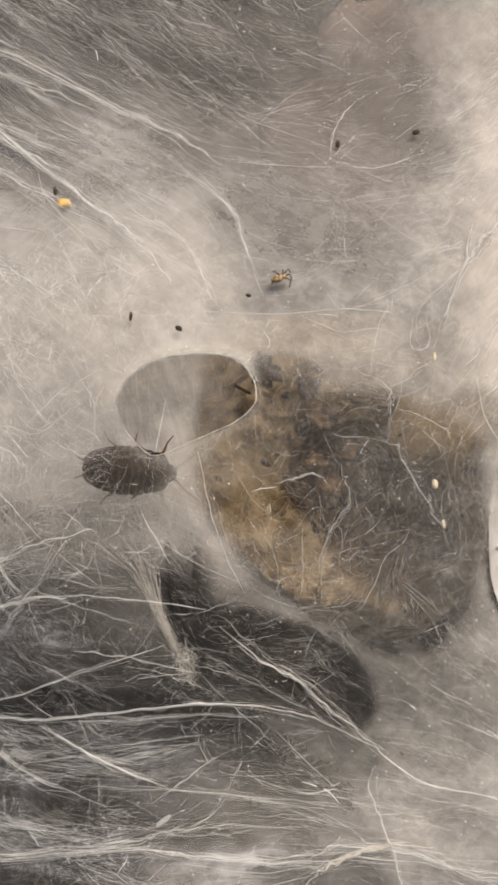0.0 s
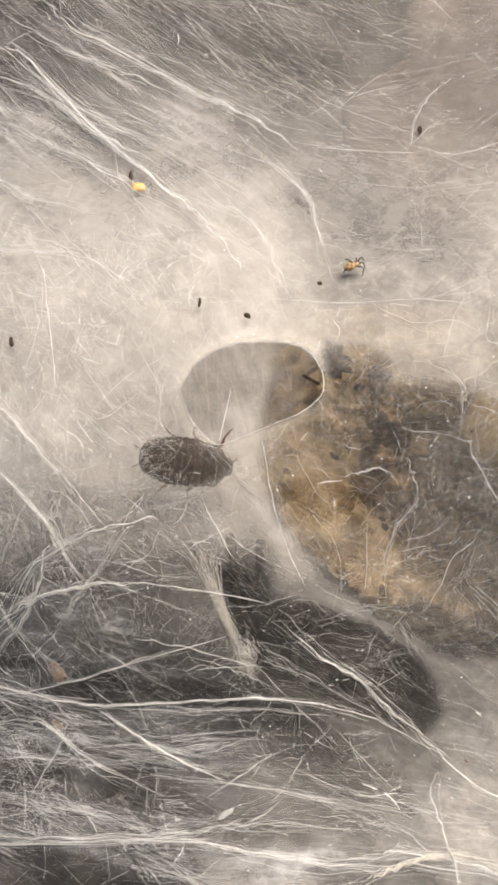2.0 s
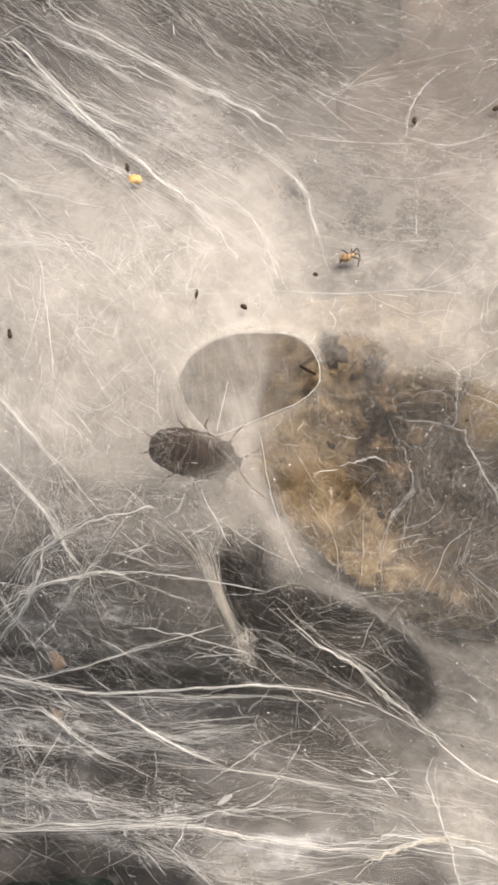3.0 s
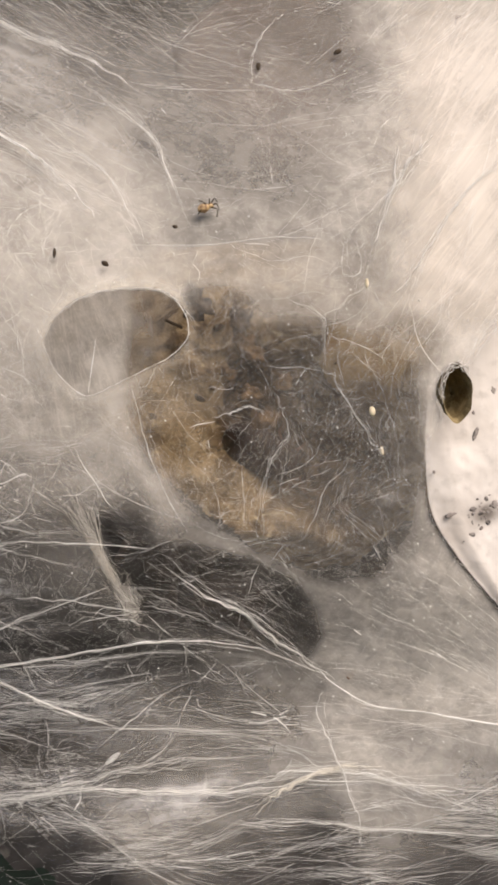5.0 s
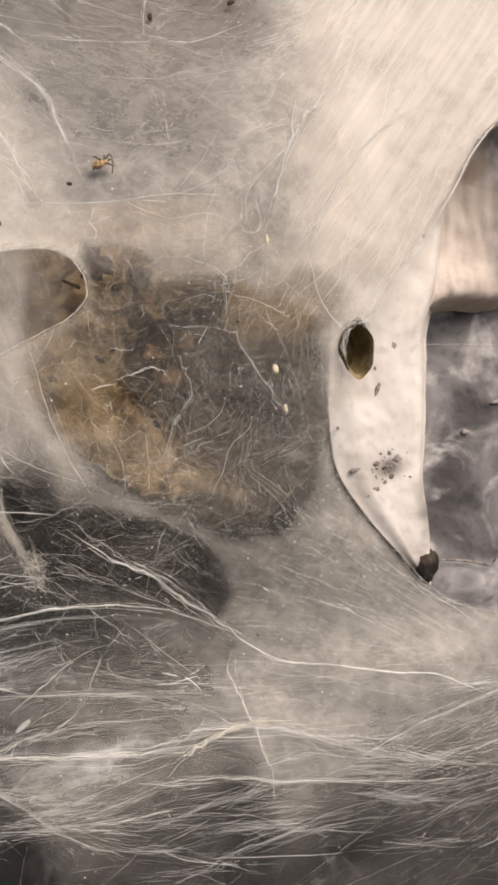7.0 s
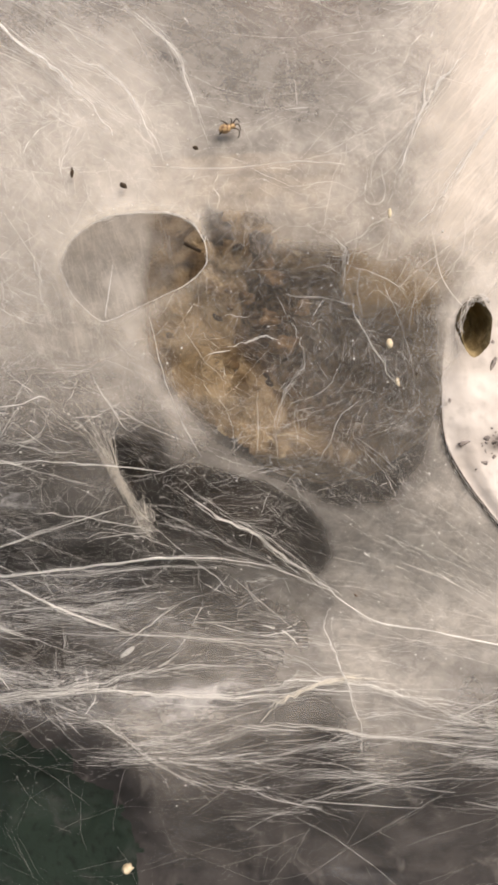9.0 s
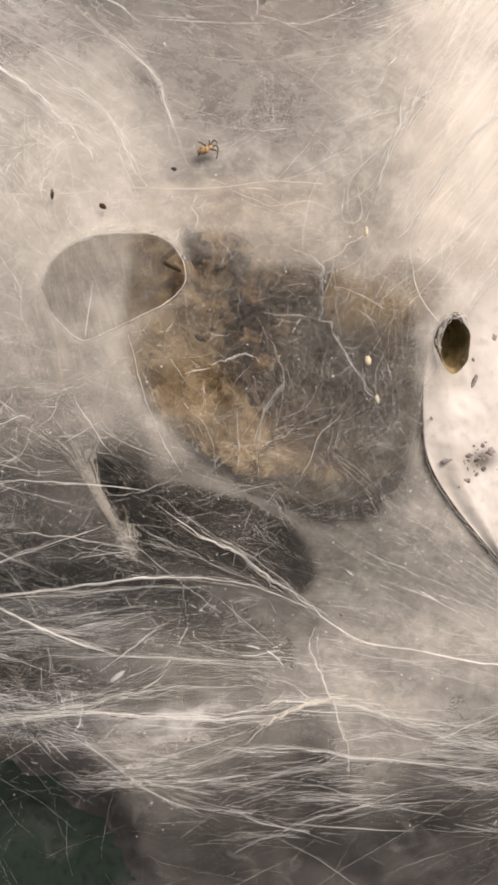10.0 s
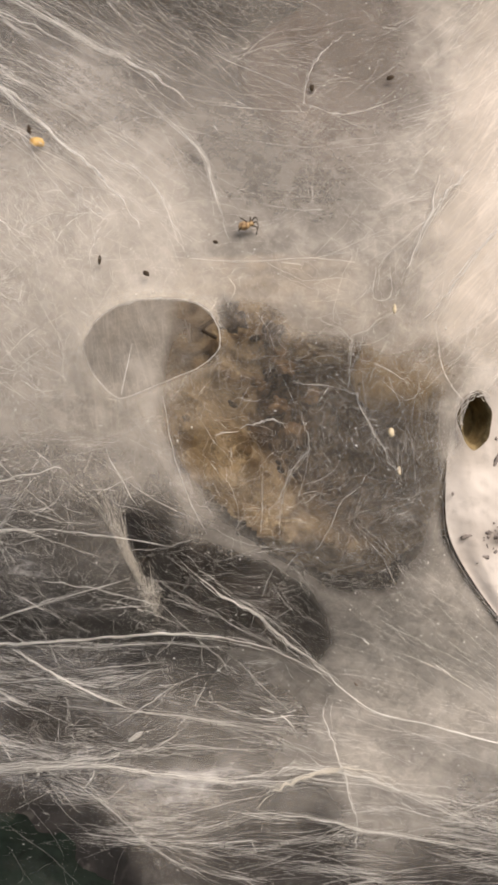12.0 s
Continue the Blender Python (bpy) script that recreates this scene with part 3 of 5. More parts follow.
FLOW = np.array(FLOW_TOP + FLOW_MIDDLE + FLOW_RIGHT + FLOW_LOW + FLOW_BOTTOM + FLOW_LIP + FLOW_CORNER, float)


def flow_at(x, z):
    """The threads' way, spread, cover, length, layer and curl at places."""
    x, z = x + 4.5 * fbm(x, z, 15, 31, 3), z + 4.5 * fbm(x, z, 15, 37, 3)
    d2 = (x[:, None] - FLOW[:, 0]) ** 2 + (z[:, None] - FLOW[:, 1]) ** 2
    w = np.exp(-d2 / (2 * 9.0 ** 2)) + 1e-4 / (1 + d2 / 100)
    w /= w.sum(1, keepdims=True)
    a = np.radians(FLOW[:, 2]) * 2
    angle = np.arctan2(w @ np.sin(a), w @ np.cos(a)) / 2
    return angle, np.radians(w @ FLOW[:, 3]) * 1.4, w @ FLOW[:, 4:6], w @ FLOW[:, 6] * 0.85, w @ FLOW[:, 7], np.radians(w @ FLOW[:, 8]) * 1.7


def blocked(x, z, y):
    """Places that stay free of threads: the round hole and the opening beside the web."""
    hole = inside(HOLE, x, z)
    burrow = ((x - 42.7) / 3.0) ** 2 + ((z + 4.3) / 4.2) ** 2 < 1
    return hole | burrow | inside(OPENING, x, z)


def ribbons(name, path, half, roll, keep, material, label):
    """Many thin threads in one mesh. path: n, steps, 3; half widths; roll of each thread about its run; keep: n, steps - 1."""
    n, k, _ = path.shape
    run = np.gradient(path, axis=1)
    run /= np.linalg.norm(run, axis=2, keepdims=True) + 1e-9
    flat = np.stack([-run[..., 2], np.zeros((n, k)), run[..., 0]], -1)
    flat /= np.linalg.norm(flat, axis=2, keepdims=True) + 1e-9
    side = flat * np.cos(roll)[:, None, None] + np.array([0, 1, 0]) * np.sin(roll)[:, None, None]
    taper = np.sin(np.linspace(0.35, math.pi - 0.35, k))[None, :, None]
    off = side * half[:, None, None] * taper
    verts = np.stack([path - off, path + off], 2).reshape(-1, 3)
    i = (np.arange(n)[:, None] * k + np.arange(k - 1)[None, :])[keep]
    quads = np.stack([2 * i, 2 * i + 1, 2 * i + 3, 2 * i + 2], 1)
    used, quads = np.unique(quads.ravel(), return_inverse=True)
    verts, quads = verts[used], quads.reshape(-1, 4)
    me = bpy.data.meshes.new(name)
    me.vertices.add(len(verts))
    me.vertices.foreach_set("co", (verts * MM).astype(np.float32).ravel())
    me.loops.add(quads.size)
    me.loops.foreach_set("vertex_index", quads.astype(np.int32).ravel())
    me.polygons.add(len(quads))
    me.polygons.foreach_set("loop_start", np.arange(0, quads.size, 4, dtype=np.int32))
    me.materials.append(material)
    me.update(calc_edges=True)
    return tagged(new(name, me), label, "spider web", kind="stuff")


def grow(x, z, angle, length, layer, curl, count, offset):
    """Threads that set out both ways from places, swaying as they run."""
    n = len(x)
    turn = np.cumsum(rng.normal(0, 1, (n, count)) * curl[:, None], 1)
    turn -= turn[:, count // 2:count // 2 + 1]
    a = angle[:, None] + turn
    step = (length / count)[:, None]
    px, pz = np.cumsum(np.cos(a) * step, 1), np.cumsum(np.sin(a) * step, 1)
    px += x[:, None] - px[:, count // 2:count // 2 + 1]
    pz += z[:, None] - pz[:, count // 2:count // 2 + 1]
    depth = sheet(px, pz) + (layer * np.abs(rng.normal(0, 1, n)) + offset)[:, None] + (layer * rng.normal(0, 0.25, n))[:, None] * np.linspace(-1, 1, count)
    return np.stack([px, depth, pz], -1)


def threads(share, narrow, wide, longer, seed_noise, offset, material, count, clump, label, name):
    """The felt of fine threads, laid where the web is dense, in soft clumps."""
    tries = 420000
    xs, zs = rng.uniform(-90, 118, tries), rng.uniform(-125, 98, tries)
    angle, spread, cover, length, layer, curl = flow_at(xs, zs)
    patch = 1 + clump * fbm(xs, zs, 14, seed_noise, 3) + clump * 0.8 * fbm(xs, zs, 3.5, seed_noise + 3, 2)
    cover = cover[:, 1]
    want = -np.log(1 - np.clip(cover, 0, 0.97)) / length * np.clip(patch, 0.05, 3)
    # threads for each square millimetre, so that their width and length give that cover
    chance = want * share / (wide * longer) * (208 * 223 / tries)
    pick = np.flatnonzero(rng.uniform(0, 1, tries) < chance)[:110000]
    x, z, angle, spread, length, layer, curl = (v[pick] for v in (xs, zs, angle, spread, length, layer, curl))
    spread = spread * narrow
    swing = rng.normal(0, 1, len(x)) * spread
    # half of the threads follow a shared local sway, so that they run in sheaves
    swing = np.where(rng.uniform(0, 1, len(x)) < 0.5, swing, spread * 1.1 * fbm(x, z, 9, seed_noise + 8, 2))
    length = length * longer * rng.lognormal(0, 0.4, len(x))
    path = grow(x, z, angle + swing, length, layer, curl / math.sqrt(count), count, offset)
    half = wide * rng.lognormal(0, 0.45, len(x)) / 2
    mx, mz = (path[:, 1:, 0] + path[:, :-1, 0]) / 2, (path[:, 1:, 2] + path[:, :-1, 2]) / 2
    keep = ~blocked(mx, mz, None)
    ribbons(name, path, half, rng.normal(0, 0.45, len(x)), keep, material, label)
    print(name, len(x), chance.max())


threads(0.24, 1.0, 0.012, 1.0, 3, 0.0, SILK, 7, 0.9, "fine white silk threads felted into a sheet", "web_sheet")
threads(0.06, 1.0, 0.018, 1.3, 11, 2.5, SILK_GREY, 8, 0.8, "dusty grey silk threads behind the sheet", "web_underlay")
threads(0.035, 0.6, 0.026, 1.6, 21, -0.6, SILK_BRIGHT, 10, 0.7, "stronger bright silk threads over the sheet", "web_overlay")


def edge_distance(poly, x, z):
    """How far places lie outside a polygon; 0 within."""
    best = np.full(x.shape, 1e9)
    for (xa, za), (xb, zb) in zip(poly, np.roll(poly, -1, axis=0)):
        t = np.clip(((x - xa) * (xb - xa) + (z - za) * (zb - za)) / ((xb - xa) ** 2 + (zb - za) ** 2), 0, 1)
        best = np.minimum(best, np.hypot(x - xa - t * (xb - xa), z - za - t * (zb - za)))
    return np.where(inside(poly, x, z), 0, best)


def lay_veil(name, label, material, box, step, where, depth):
    """A film laid over a stretch of the web; it has no faces where there is no silk."""
    xs, zs = np.arange(box[0], box[1], step), np.arange(box[2], box[3], step)
    x, z = np.meshgrid(xs, zs, indexing="ij")
    cover = where(x, z)
    flat = cover.ravel()
    faces = np.array(grid_faces(len(xs) - 1, len(zs) - 1))
    faces = faces[flat[faces].max(1) > 0.03]
    used, faces = np.unique(faces.ravel(), return_inverse=True)
    verts = np.stack([x, depth(x, z), z], -1).reshape(-1, 3)[used]
    ob = link_mesh(name, verts, faces.reshape(-1, 4), material)
    return set_cover(tagged(ob, label, "spider web", kind="stuff"), flat[used])


def veil_cover(x, z):
    cover = flow_at(x.ravel(), z.ravel())[2][:, 0].reshape(x.shape)
    cover *= ease(edge_distance(OPENING, x, z) / 1.5)
    cover *= ease(edge_distance(HOLE, x, z) / 1.1)
    cover *= ease((np.sqrt(((x - 42.7) / 2.6) ** 2 + ((z + 4.3) / 3.9) ** 2) - 1) * 3)
    # the veil ends at the funnel's lip and over the dark hollow
    cover *= 1 - ease(edge_distance(BARE_FUNNEL, x, z) * -0.3 + 1) * 0.68
    cover *= 1 - ease(edge_distance(BARE_HOLLOW, x, z) * -0.4 + 1) * 0.80
    for px, pz, rx, rz, less in THIN:
        cover *= 1 - less * ease(1.3 - ((x - px) / rx) ** 2 - ((z - pz) / rz) ** 2)
    return np.clip(cover * 1.36 - 0.01, 0, 1)


# thin places: by the insect's rest, over the reddish stone
THIN = [(-20.5, -4.6, 8.5, 5, 0.74), (2, -10, 9, 5, 0.75), (35, 3.5, 7.5, 5.5, 0.45), (5, 10.5, 7, 4, 0.6), (-10.5, -24, 4.5, 7, 0.7)]
BARE_FUNNEL = np.array([(-5, 8), (-6.4, 0), (-6.8, -7), (-3.6, -14), (2, -19.5), (9, -25.5), (15, -30), (23, -33.5), (30, -33), (34.5, -26), (36, -14), (35, 0), (24, 6), (9, 7), (1, 10)])

lay_veil("web_veil", "milky felted white silk sheet of a funnel web", VEIL, (-92, 126, -112, 98), 0.55, veil_cover, lambda x, z: sheet(x, z) + 1.2 + 0.5 * fbm(x, z, 9, 2))
lay_veil("web_band", "dense bright white silk band stretched over plaster", FILM_BAND, (28, 126, -6, 98), 0.8,
         lambda x, z: veil_cover(x, z) * ease((x - 22 - 0.16 * z) / 24) * ease((z - 3) / 10), lambda x, z: sheet(x, z) + 0.5 + 0.5 * fbm(x, z, 9, 2))


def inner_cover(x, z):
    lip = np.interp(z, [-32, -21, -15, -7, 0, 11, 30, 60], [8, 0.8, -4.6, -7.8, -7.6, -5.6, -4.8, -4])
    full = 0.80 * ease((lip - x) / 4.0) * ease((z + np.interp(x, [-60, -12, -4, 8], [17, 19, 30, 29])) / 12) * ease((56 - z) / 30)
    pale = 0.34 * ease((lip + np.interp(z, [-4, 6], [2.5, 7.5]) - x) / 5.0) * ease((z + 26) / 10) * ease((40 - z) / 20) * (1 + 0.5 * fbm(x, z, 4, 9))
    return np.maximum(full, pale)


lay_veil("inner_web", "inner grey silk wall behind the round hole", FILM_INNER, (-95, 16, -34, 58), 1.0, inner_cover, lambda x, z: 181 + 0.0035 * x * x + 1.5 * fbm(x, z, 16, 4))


def low_cover(x, z):
    line = -78 + 4 * fbm(x, x * 0, 30, 3)
    near = 0.12 + np.exp(-((z - line) / 6) ** 2) * 0.46 + np.exp(-((z + 59 + 6 * fbm(x, x * 0, 30, 9)) / 5) ** 2) * 0.24 + 0.3 * ease((-35 - x) / 20) * ease((z + 62) / 25)
    near += 0.30 * ease((x - 12) / 22) * ease((-44 - z) / 22) * ease((66 - x) / 16) * ease((z + 92) / 14)
    near *= 1 - 0.8 * ease(edge_distance(BARE_HOLLOW * 1.16, x, z) * -0.3 + 1)
    near *= 1 - 0.5 * ease((-84 - z) / 8)
    near *= 1 - 0.65 * ease((-92 - z) / 16) * ease((8 - x) / 24)
    near *= 1 - 0.5 * ease((x - 58) / 14) * ease((-70 - z) / 10)
    return np.clip(near * (1 + 0.5 * fbm(x, z, 9, 7)) * ease((-18 - z) / 12), 0, 0.62)


lay_veil("low_web", "loose wisps of white silk low in the hollow", FILM_LOW, (-110, 120, -135, -18), 1.2, low_cover, lambda x, z: 196 + 0.002 * x * x + 4 * fbm(x, z, 18, 4))


def tuft_cover(x, z):
    left = np.exp(-((x + 52) / 20) ** 2 - ((z + 26) / 16) ** 2) * 0.85 + np.exp(-((x + 55) / 22) ** 2 - ((z + 56) / 16) ** 2) * 0.4
    low = np.exp(-((z + 74 + 3 * fbm(x, x * 0, 25, 5)) / 5) ** 2) * 0.28 + np.exp(-((z + 62) / 5) ** 2) * 0.25 * ease((10 - x) / 20)
    right = np.exp(-((x - 31) / 6) ** 2 - ((z + 17) / 11) ** 2) * 0.3
    free = ease(edge_distance(OPENING, x, z) / 3)
    return np.clip((left + low + right) * (1 + 0.5 * fbm(x, z, 8, 13)), 0, 1) * free * (1 - 0.9 * ease(1 - edge_distance(BARE_HOLLOW, x, z) * 0.4))


def sheaf_cover(x, z):
    across = (x + 28) * math.sin(radians(38)) + (z - 48) * math.cos(radians(38))
    bright = 0.25 + 0.75 * np.exp(-((across - 4) / 5) ** 2) + 0.6 * np.exp(-((across - 17) / 5) ** 2) + 0.4 * np.exp(-((across + 14) / 6) ** 2)
    return np.clip(bright, 0, 1) * 0.42 * ease((-2 - x) / 24) * ease((z - 18 - 0.15 * x) / 22) * ease((x + 95) / 12)


lay_veil("web_tufts", "loose white silk tufts torn over the low web", FILM_TUFT, (-95, 96, -100, 4), 1.0, tuft_cover, lambda x, z: sheet(x, z) + 3.0 + 1.5 * fbm(x, z, 12, 3))
lay_veil("web_sheaves", "combed white silk sheaves slanting over the upper sheet", FILM_SHEAF, (-92, 10, 14, 98), 1.0, sheaf_cover, lambda x, z: sheet(x, z) - 0.4 + 0.5 * fbm(x, z, 9, 6))


def stain_cover(x, z):
    lip = np.exp(-((x + 2 - 0.42 * (-6 - z)) / 5.5) ** 2) * ease((z + 26) / 10) * ease((8 - z) / 8) * 0.42
    top = 0.25 * np.exp(-((x - 19) / 17) ** 2 - ((z - 9.5) / 5) ** 2)
    side = 0.62 * np.exp(-((x - 35) / 8) ** 2 - ((z - 4.0) / 5) ** 2)
    return np.clip((lip + top + side) * (1 + 0.5 * fbm(x, z, 5, 19)) - 0.04, 0, 0.8) * ease(edge_distance(OPENING, x, z) / 2)


def net_cover(x, z):
    r = ((x - 25) / 14) ** 2 + ((z + 15) / 17) ** 2
    low = ease(1 - edge_distance(BARE_HOLLOW, x, z) * 0.3)
    return np.clip((0.08 * ease(1.6 - r) + 0.05 * low) * (1 + 0.6 * fbm(x, z, 6, 23)), 0, 0.5)


def rim_cover(x, z):
    d = edge_distance(HOLE, x, z)
    return 0.5 * ease(d / 0.25) * np.exp(-(d / 1.5) ** 2) * (0.35 + 0.65 * ease((z - 4) / 8)) * ease((3 - x) / 3)


lay_veil("stained_web", "tan stained silk clinging to the rotted wood", FILM_STAIN, (-14, 50, -30, 20), 0.7, stain_cover, lambda x, z: 182.5 - 15 * ease((x - 16) / 14) + 0.05 * z + 0.8 * fbm(x, z, 9, 14))
lay_veil("web_net", "thin grey silk net over the dark hollow", FILM_NET, (-18, 44, -54, 6), 0.8, net_cover, lambda x, z: 170 + 6 * ease((-22 - z) / 20) + 1.5 * fbm(x, z, 8, 24))
lay_veil("rim_felt", "cream felted silk round the hole in the web", FILM_RIM, (-27, 7, -7, 20), 0.4, rim_cover, lambda x, z: sheet(x, z) - 0.1)


def sheaves(name, label, box, bundles, each, angle, spread, length, wide, half, offset, layer, where, material, dash=0.0, curl=5.0):
    """Loose bundles of fine threads that run together; angle None: the way of the sheet's own threads. dash: the share of each thread that is lost from sight in the felt."""
    x, z = rng.uniform(box[0], box[1], bundles * 6), rng.uniform(box[2], box[3], bundles * 6)
    pick = np.flatnonzero(rng.uniform(0, 1, len(x)) < where(x, z) * np.clip(0.6 + 0.9 * fbm(x, z, 11, bundles % 17, 3), 0.05, 1))[:bundles]
    x, z = x[pick], z[pick]
    n, k = len(x), 13
    way = flow_at(x, z)[0] if angle is None else np.full(n, radians(angle))
    way = way + rng.normal(0, radians(spread), n)
    size = length * rng.lognormal(0, 0.4, n)
    sway = spline(rng.normal(0, radians(curl), (5, n)), k - 1).T
    depth = offset + layer * rng.normal(0, 1, n)
    b = np.repeat(np.arange(n), rng.integers(max(1, each // 2), each * 3 // 2 + 1, n))
    m = len(b)
    a = way[b][:, None] + sway[b] + rng.normal(0, radians(2.2), m)[:, None] + np.cumsum(rng.normal(0, radians(curl * 0.45), (m, k)), 1)
    step = (size[b] * rng.uniform(0.35, 1.0, m) / k)[:, None]
    px, pz = np.cumsum(np.cos(a) * step, 1), np.cumsum(np.sin(a) * step, 1)
    side, along = rng.normal(0, wide, m), rng.normal(0, 0.2, m) * size[b]
    px += (x[b] - side * np.sin(way[b]) + along * np.cos(way[b]))[:, None] - px[:, 6:7]
    pz += (z[b] + side * np.cos(way[b]) + along * np.sin(way[b]))[:, None] - pz[:, 6:7]
    y = sheet(px, pz) + (depth[b] + rng.normal(0, 0.3, m))[:, None]
    keep = ~blocked((px[:, 1:] + px[:, :-1]) / 2, (pz[:, 1:] + pz[:, :-1]) / 2, None)
    if dash:
        lost = spline(rng.normal(0, 1, (8, m)), k - 2).T
        keep &= lost > np.quantile(lost, dash)
    ribbons(name, np.stack([px, y, pz], -1), half * rng.lognormal(0, 0.5, m), rng.normal(0, 0.5, m), keep, material, label)


sheaves("upper_sheaves", "fine bright silk threads slanting in bundles over the upper sheet", (-85, 6, 18, 95), 110, 9, -36, 7, 20, 0.9, 0.010, -0.7, 0.4,
        lambda x, z: ease((-x) / 30 + 0.25) * ease((z - 14) / 16), SILK_BRIGHT, 0.35, 3)
sheaves("upper_cross_threads", "fine silk threads crossing the upper sheet", (-80, 40, 10, 92), 170, 3, -8, 34, 12, 0.8, 0.009, -0.5, 0.5, lambda x, z: 0.8 + 0 * x, SILK, 0.3, 8)
sheaves("middle_threads", "tangled fine silk threads over the middle sheet", (-80, -8, -24, 34), 230, 4, -58, 48, 9, 0.6, 0.012, -0.3, 0.6,
        lambda x, z: ease((-12 - x) / 10) * (1 - 0.8 * inside(HOLE, x, z)), SILK_BRIGHT, 0.25, 12)
sheaves("low_cross_threads", "bright silk threads crossing over the low hollow", (-82, 16, -80, -14), 260, 4, 8, 55, 12, 0.5, 0.016, 1.0, 2.5, lambda x, z: 0.35 + 0.65 * ease((-18 - x) / 16), SILK_BRIGHT, 0.2, 9)
sheaves("low_sheaves", "wispy white silk bundles low in the web", (-85, 70, -98, -50), 75, 34, 0, 8, 22, 0.6, 0.012, 3.0, 4.0,
        lambda x, z: 0.25 + np.exp(-((z + 77) / 6) ** 2) + 0.5 * np.exp(-((z + 58) / 4) ** 2) * ease((10 - x) / 20) - 0.6 * ease((-84 - z) / 8) * ease((-x) / 20), SILK_BRIGHT, 0.25, 6)
sheaves("corner_sheaves", "wispy white silk bundles fanning out of the low corner", (36, 112, -104, -60), 26, 30, 16, 10, 24, 0.6, 0.012, 1.0, 3.0, lambda x, z: ease((x - 34) / 24), SILK, 0.3, 4)
sheaves("collar_sheaves", "fine silk folds along the collar", (24, 100, -66, -18), 60, 12, None, 6, 15, 0.6, 0.009, 0.2, 0.5, lambda x, z: 1 + 0 * x, SILK, 0.3, 5)
sheaves("band_sheaves", "fine bright silk fibres of the dense band", (26, 104, 4, 72), 130, 10, None, 10, 13, 0.6, 0.010, -0.3, 0.4, lambda x, z: ease((x - 22) / 16), SILK_BRIGHT, 0.3, 5)
sheaves("funnel_threads", "loose curled silk threads over the funnel", (-4, 38, -34, 18), 80, 2, 80, 60, 6, 0.4, 0.009, 1.0, 1.5, lambda x, z: 1 + 0 * x, SILK, 0.1, 30)
# Short bright threads added to imitate the sparkle of light on silk.
sheaves("glint_threads", "short bright silk threads standing for glints all over the web", (-80, 100, -95, 85), 600, 1, None, 30, 2.6, 0.2, 0.024, -0.9, 0.2, lambda x, z: 1 + 0 * x, SILK_BRIGHT, 0.2, 4)


def rope(points, wide, count=5, fray=0.5, offset=-0.8, label="white twisted silk strand across the web", material=None, deep=0.0):
    """A strand of silk: a few fine tubes that run together and fray apart."""
    p = spline(points, 16 * (len(points) - 1))
    k = len(p)
    mid = p[k // 2]
    strand = thing("silk_strand", (mid[0], float(sheet(*mid)) + offset + deep, mid[1]), label, "silk strand", "strands across the web")
    crinkle = spline(rng.normal(0, 1, (k // 3 + 2, 2)), k - 1) * min(0.26, 0.3 * fray)
    for s in range(round(count * 1.7)):
        if s == 0:
            first, last, sway = 0, k, crinkle
        else:
            first = int(rng.uniform(0, 0.45) * k)
            last = max(first + 6, int(rng.uniform(0.55, 1.0) * k)) if count > 2 else k
            t = np.linspace(-1, 1, k)[:, None]
            away = rng.normal(0, 1, (1, 2)) * fray * rng.uniform(0.2, 1.5)
            bend = spline(rng.normal(0, 1, (len(points) + 1, 2)), k - 1) * fray * 0.45
            sway = away * (t - rng.uniform(-0.6, 0.6)) ** 2 + bend * rng.uniform(0.2, 1.0) + crinkle * 0.5
        x, z = p[:, 0] + sway[:, 0], p[:, 1] + sway[:, 1]
        y = sheet(x, z) + offset + deep + 0.12 * spline(rng.normal(0, 1, (len(points) + 1, 1)), k - 1)[:, 0]
        thick = wide * (0.55 if s == 0 else rng.uniform(0.08, 0.26)) * (0.4 + 0.6 * np.sin(np.linspace(0.2, math.pi - 0.2, k))) / 2
        thick = thick * (1 + 0.4 * spline(rng.normal(0, 1, (k // 3 + 2, 1)), k - 1)[:, 0]).clip(0.35, 2.2)
        last = min(last, k)
        first = min(first, last - 4) if last > 4 else 0
        part("thread", *tube(np.stack([x, y, z], 1)[first:last], thick[first:last], 4), material or SILK_BRIGHT, strand)
    return strand


# strands over the dark lower hollow
rope([(-5.1, -29.8), (1.4, -35.7), (8, -39.7), (12.9, -45.1), (17.4, -48.9), (24.2, -55.6)], 0.34, 10, 0.7, label="thick frayed white silk strand over a dark hollow")
rope([(-5.1, -28), (4, -36), (12, -42), (19, -50), (24.2, -55.6)], 0.10, 5, 1.2, label="fan of fine white silk threads over a dark hollow")
rope([(-8, -34), (4, -42), (14, -49), (24.2, -55.6)], 0.10, 4, 1.4, label="fan of fine white silk threads over a dark hollow")
rope([(22.8, -54.5), (30.6, -59.9), (40.5, -61.5), (50.4, -63.3), (58.2, -64.1), (66, -67.7)], 0.36, 6, 0.35, label="thick taut white silk strand below the collar")
rope([(-70, -50.5), (-59.8, -49.7), (-44.9, -50.3), (-37.9, -50.1), (-24.6, -47.6), (-10.2, -45.1), (0.5, -45.2), (10.2, -47.4), (23.1, -54)], 0.34, 9, 0.5)
rope([(-44, -52), (-24, -50), (-8, -48), (6, -49), (18, -53)], 0.14, 6, 1.6, 1.5)
rope([(-38.1, -51.2), (-30.9, -55.4), (-22.1, -59.6), (-14.7, -61.9)], 0.34, 9, 0.6)
rope([(-64, -42), (-56.3, -35.6), (-48.3, -30.2), (-40.2, -27.3), (-32.7, -25.4), (-25.7, -25.1)], 0.36, 9, 0.8)
rope([(-60, -44), (-52, -36), (-47, -28), (-44, -20)], 0.4, 9, 1.0)
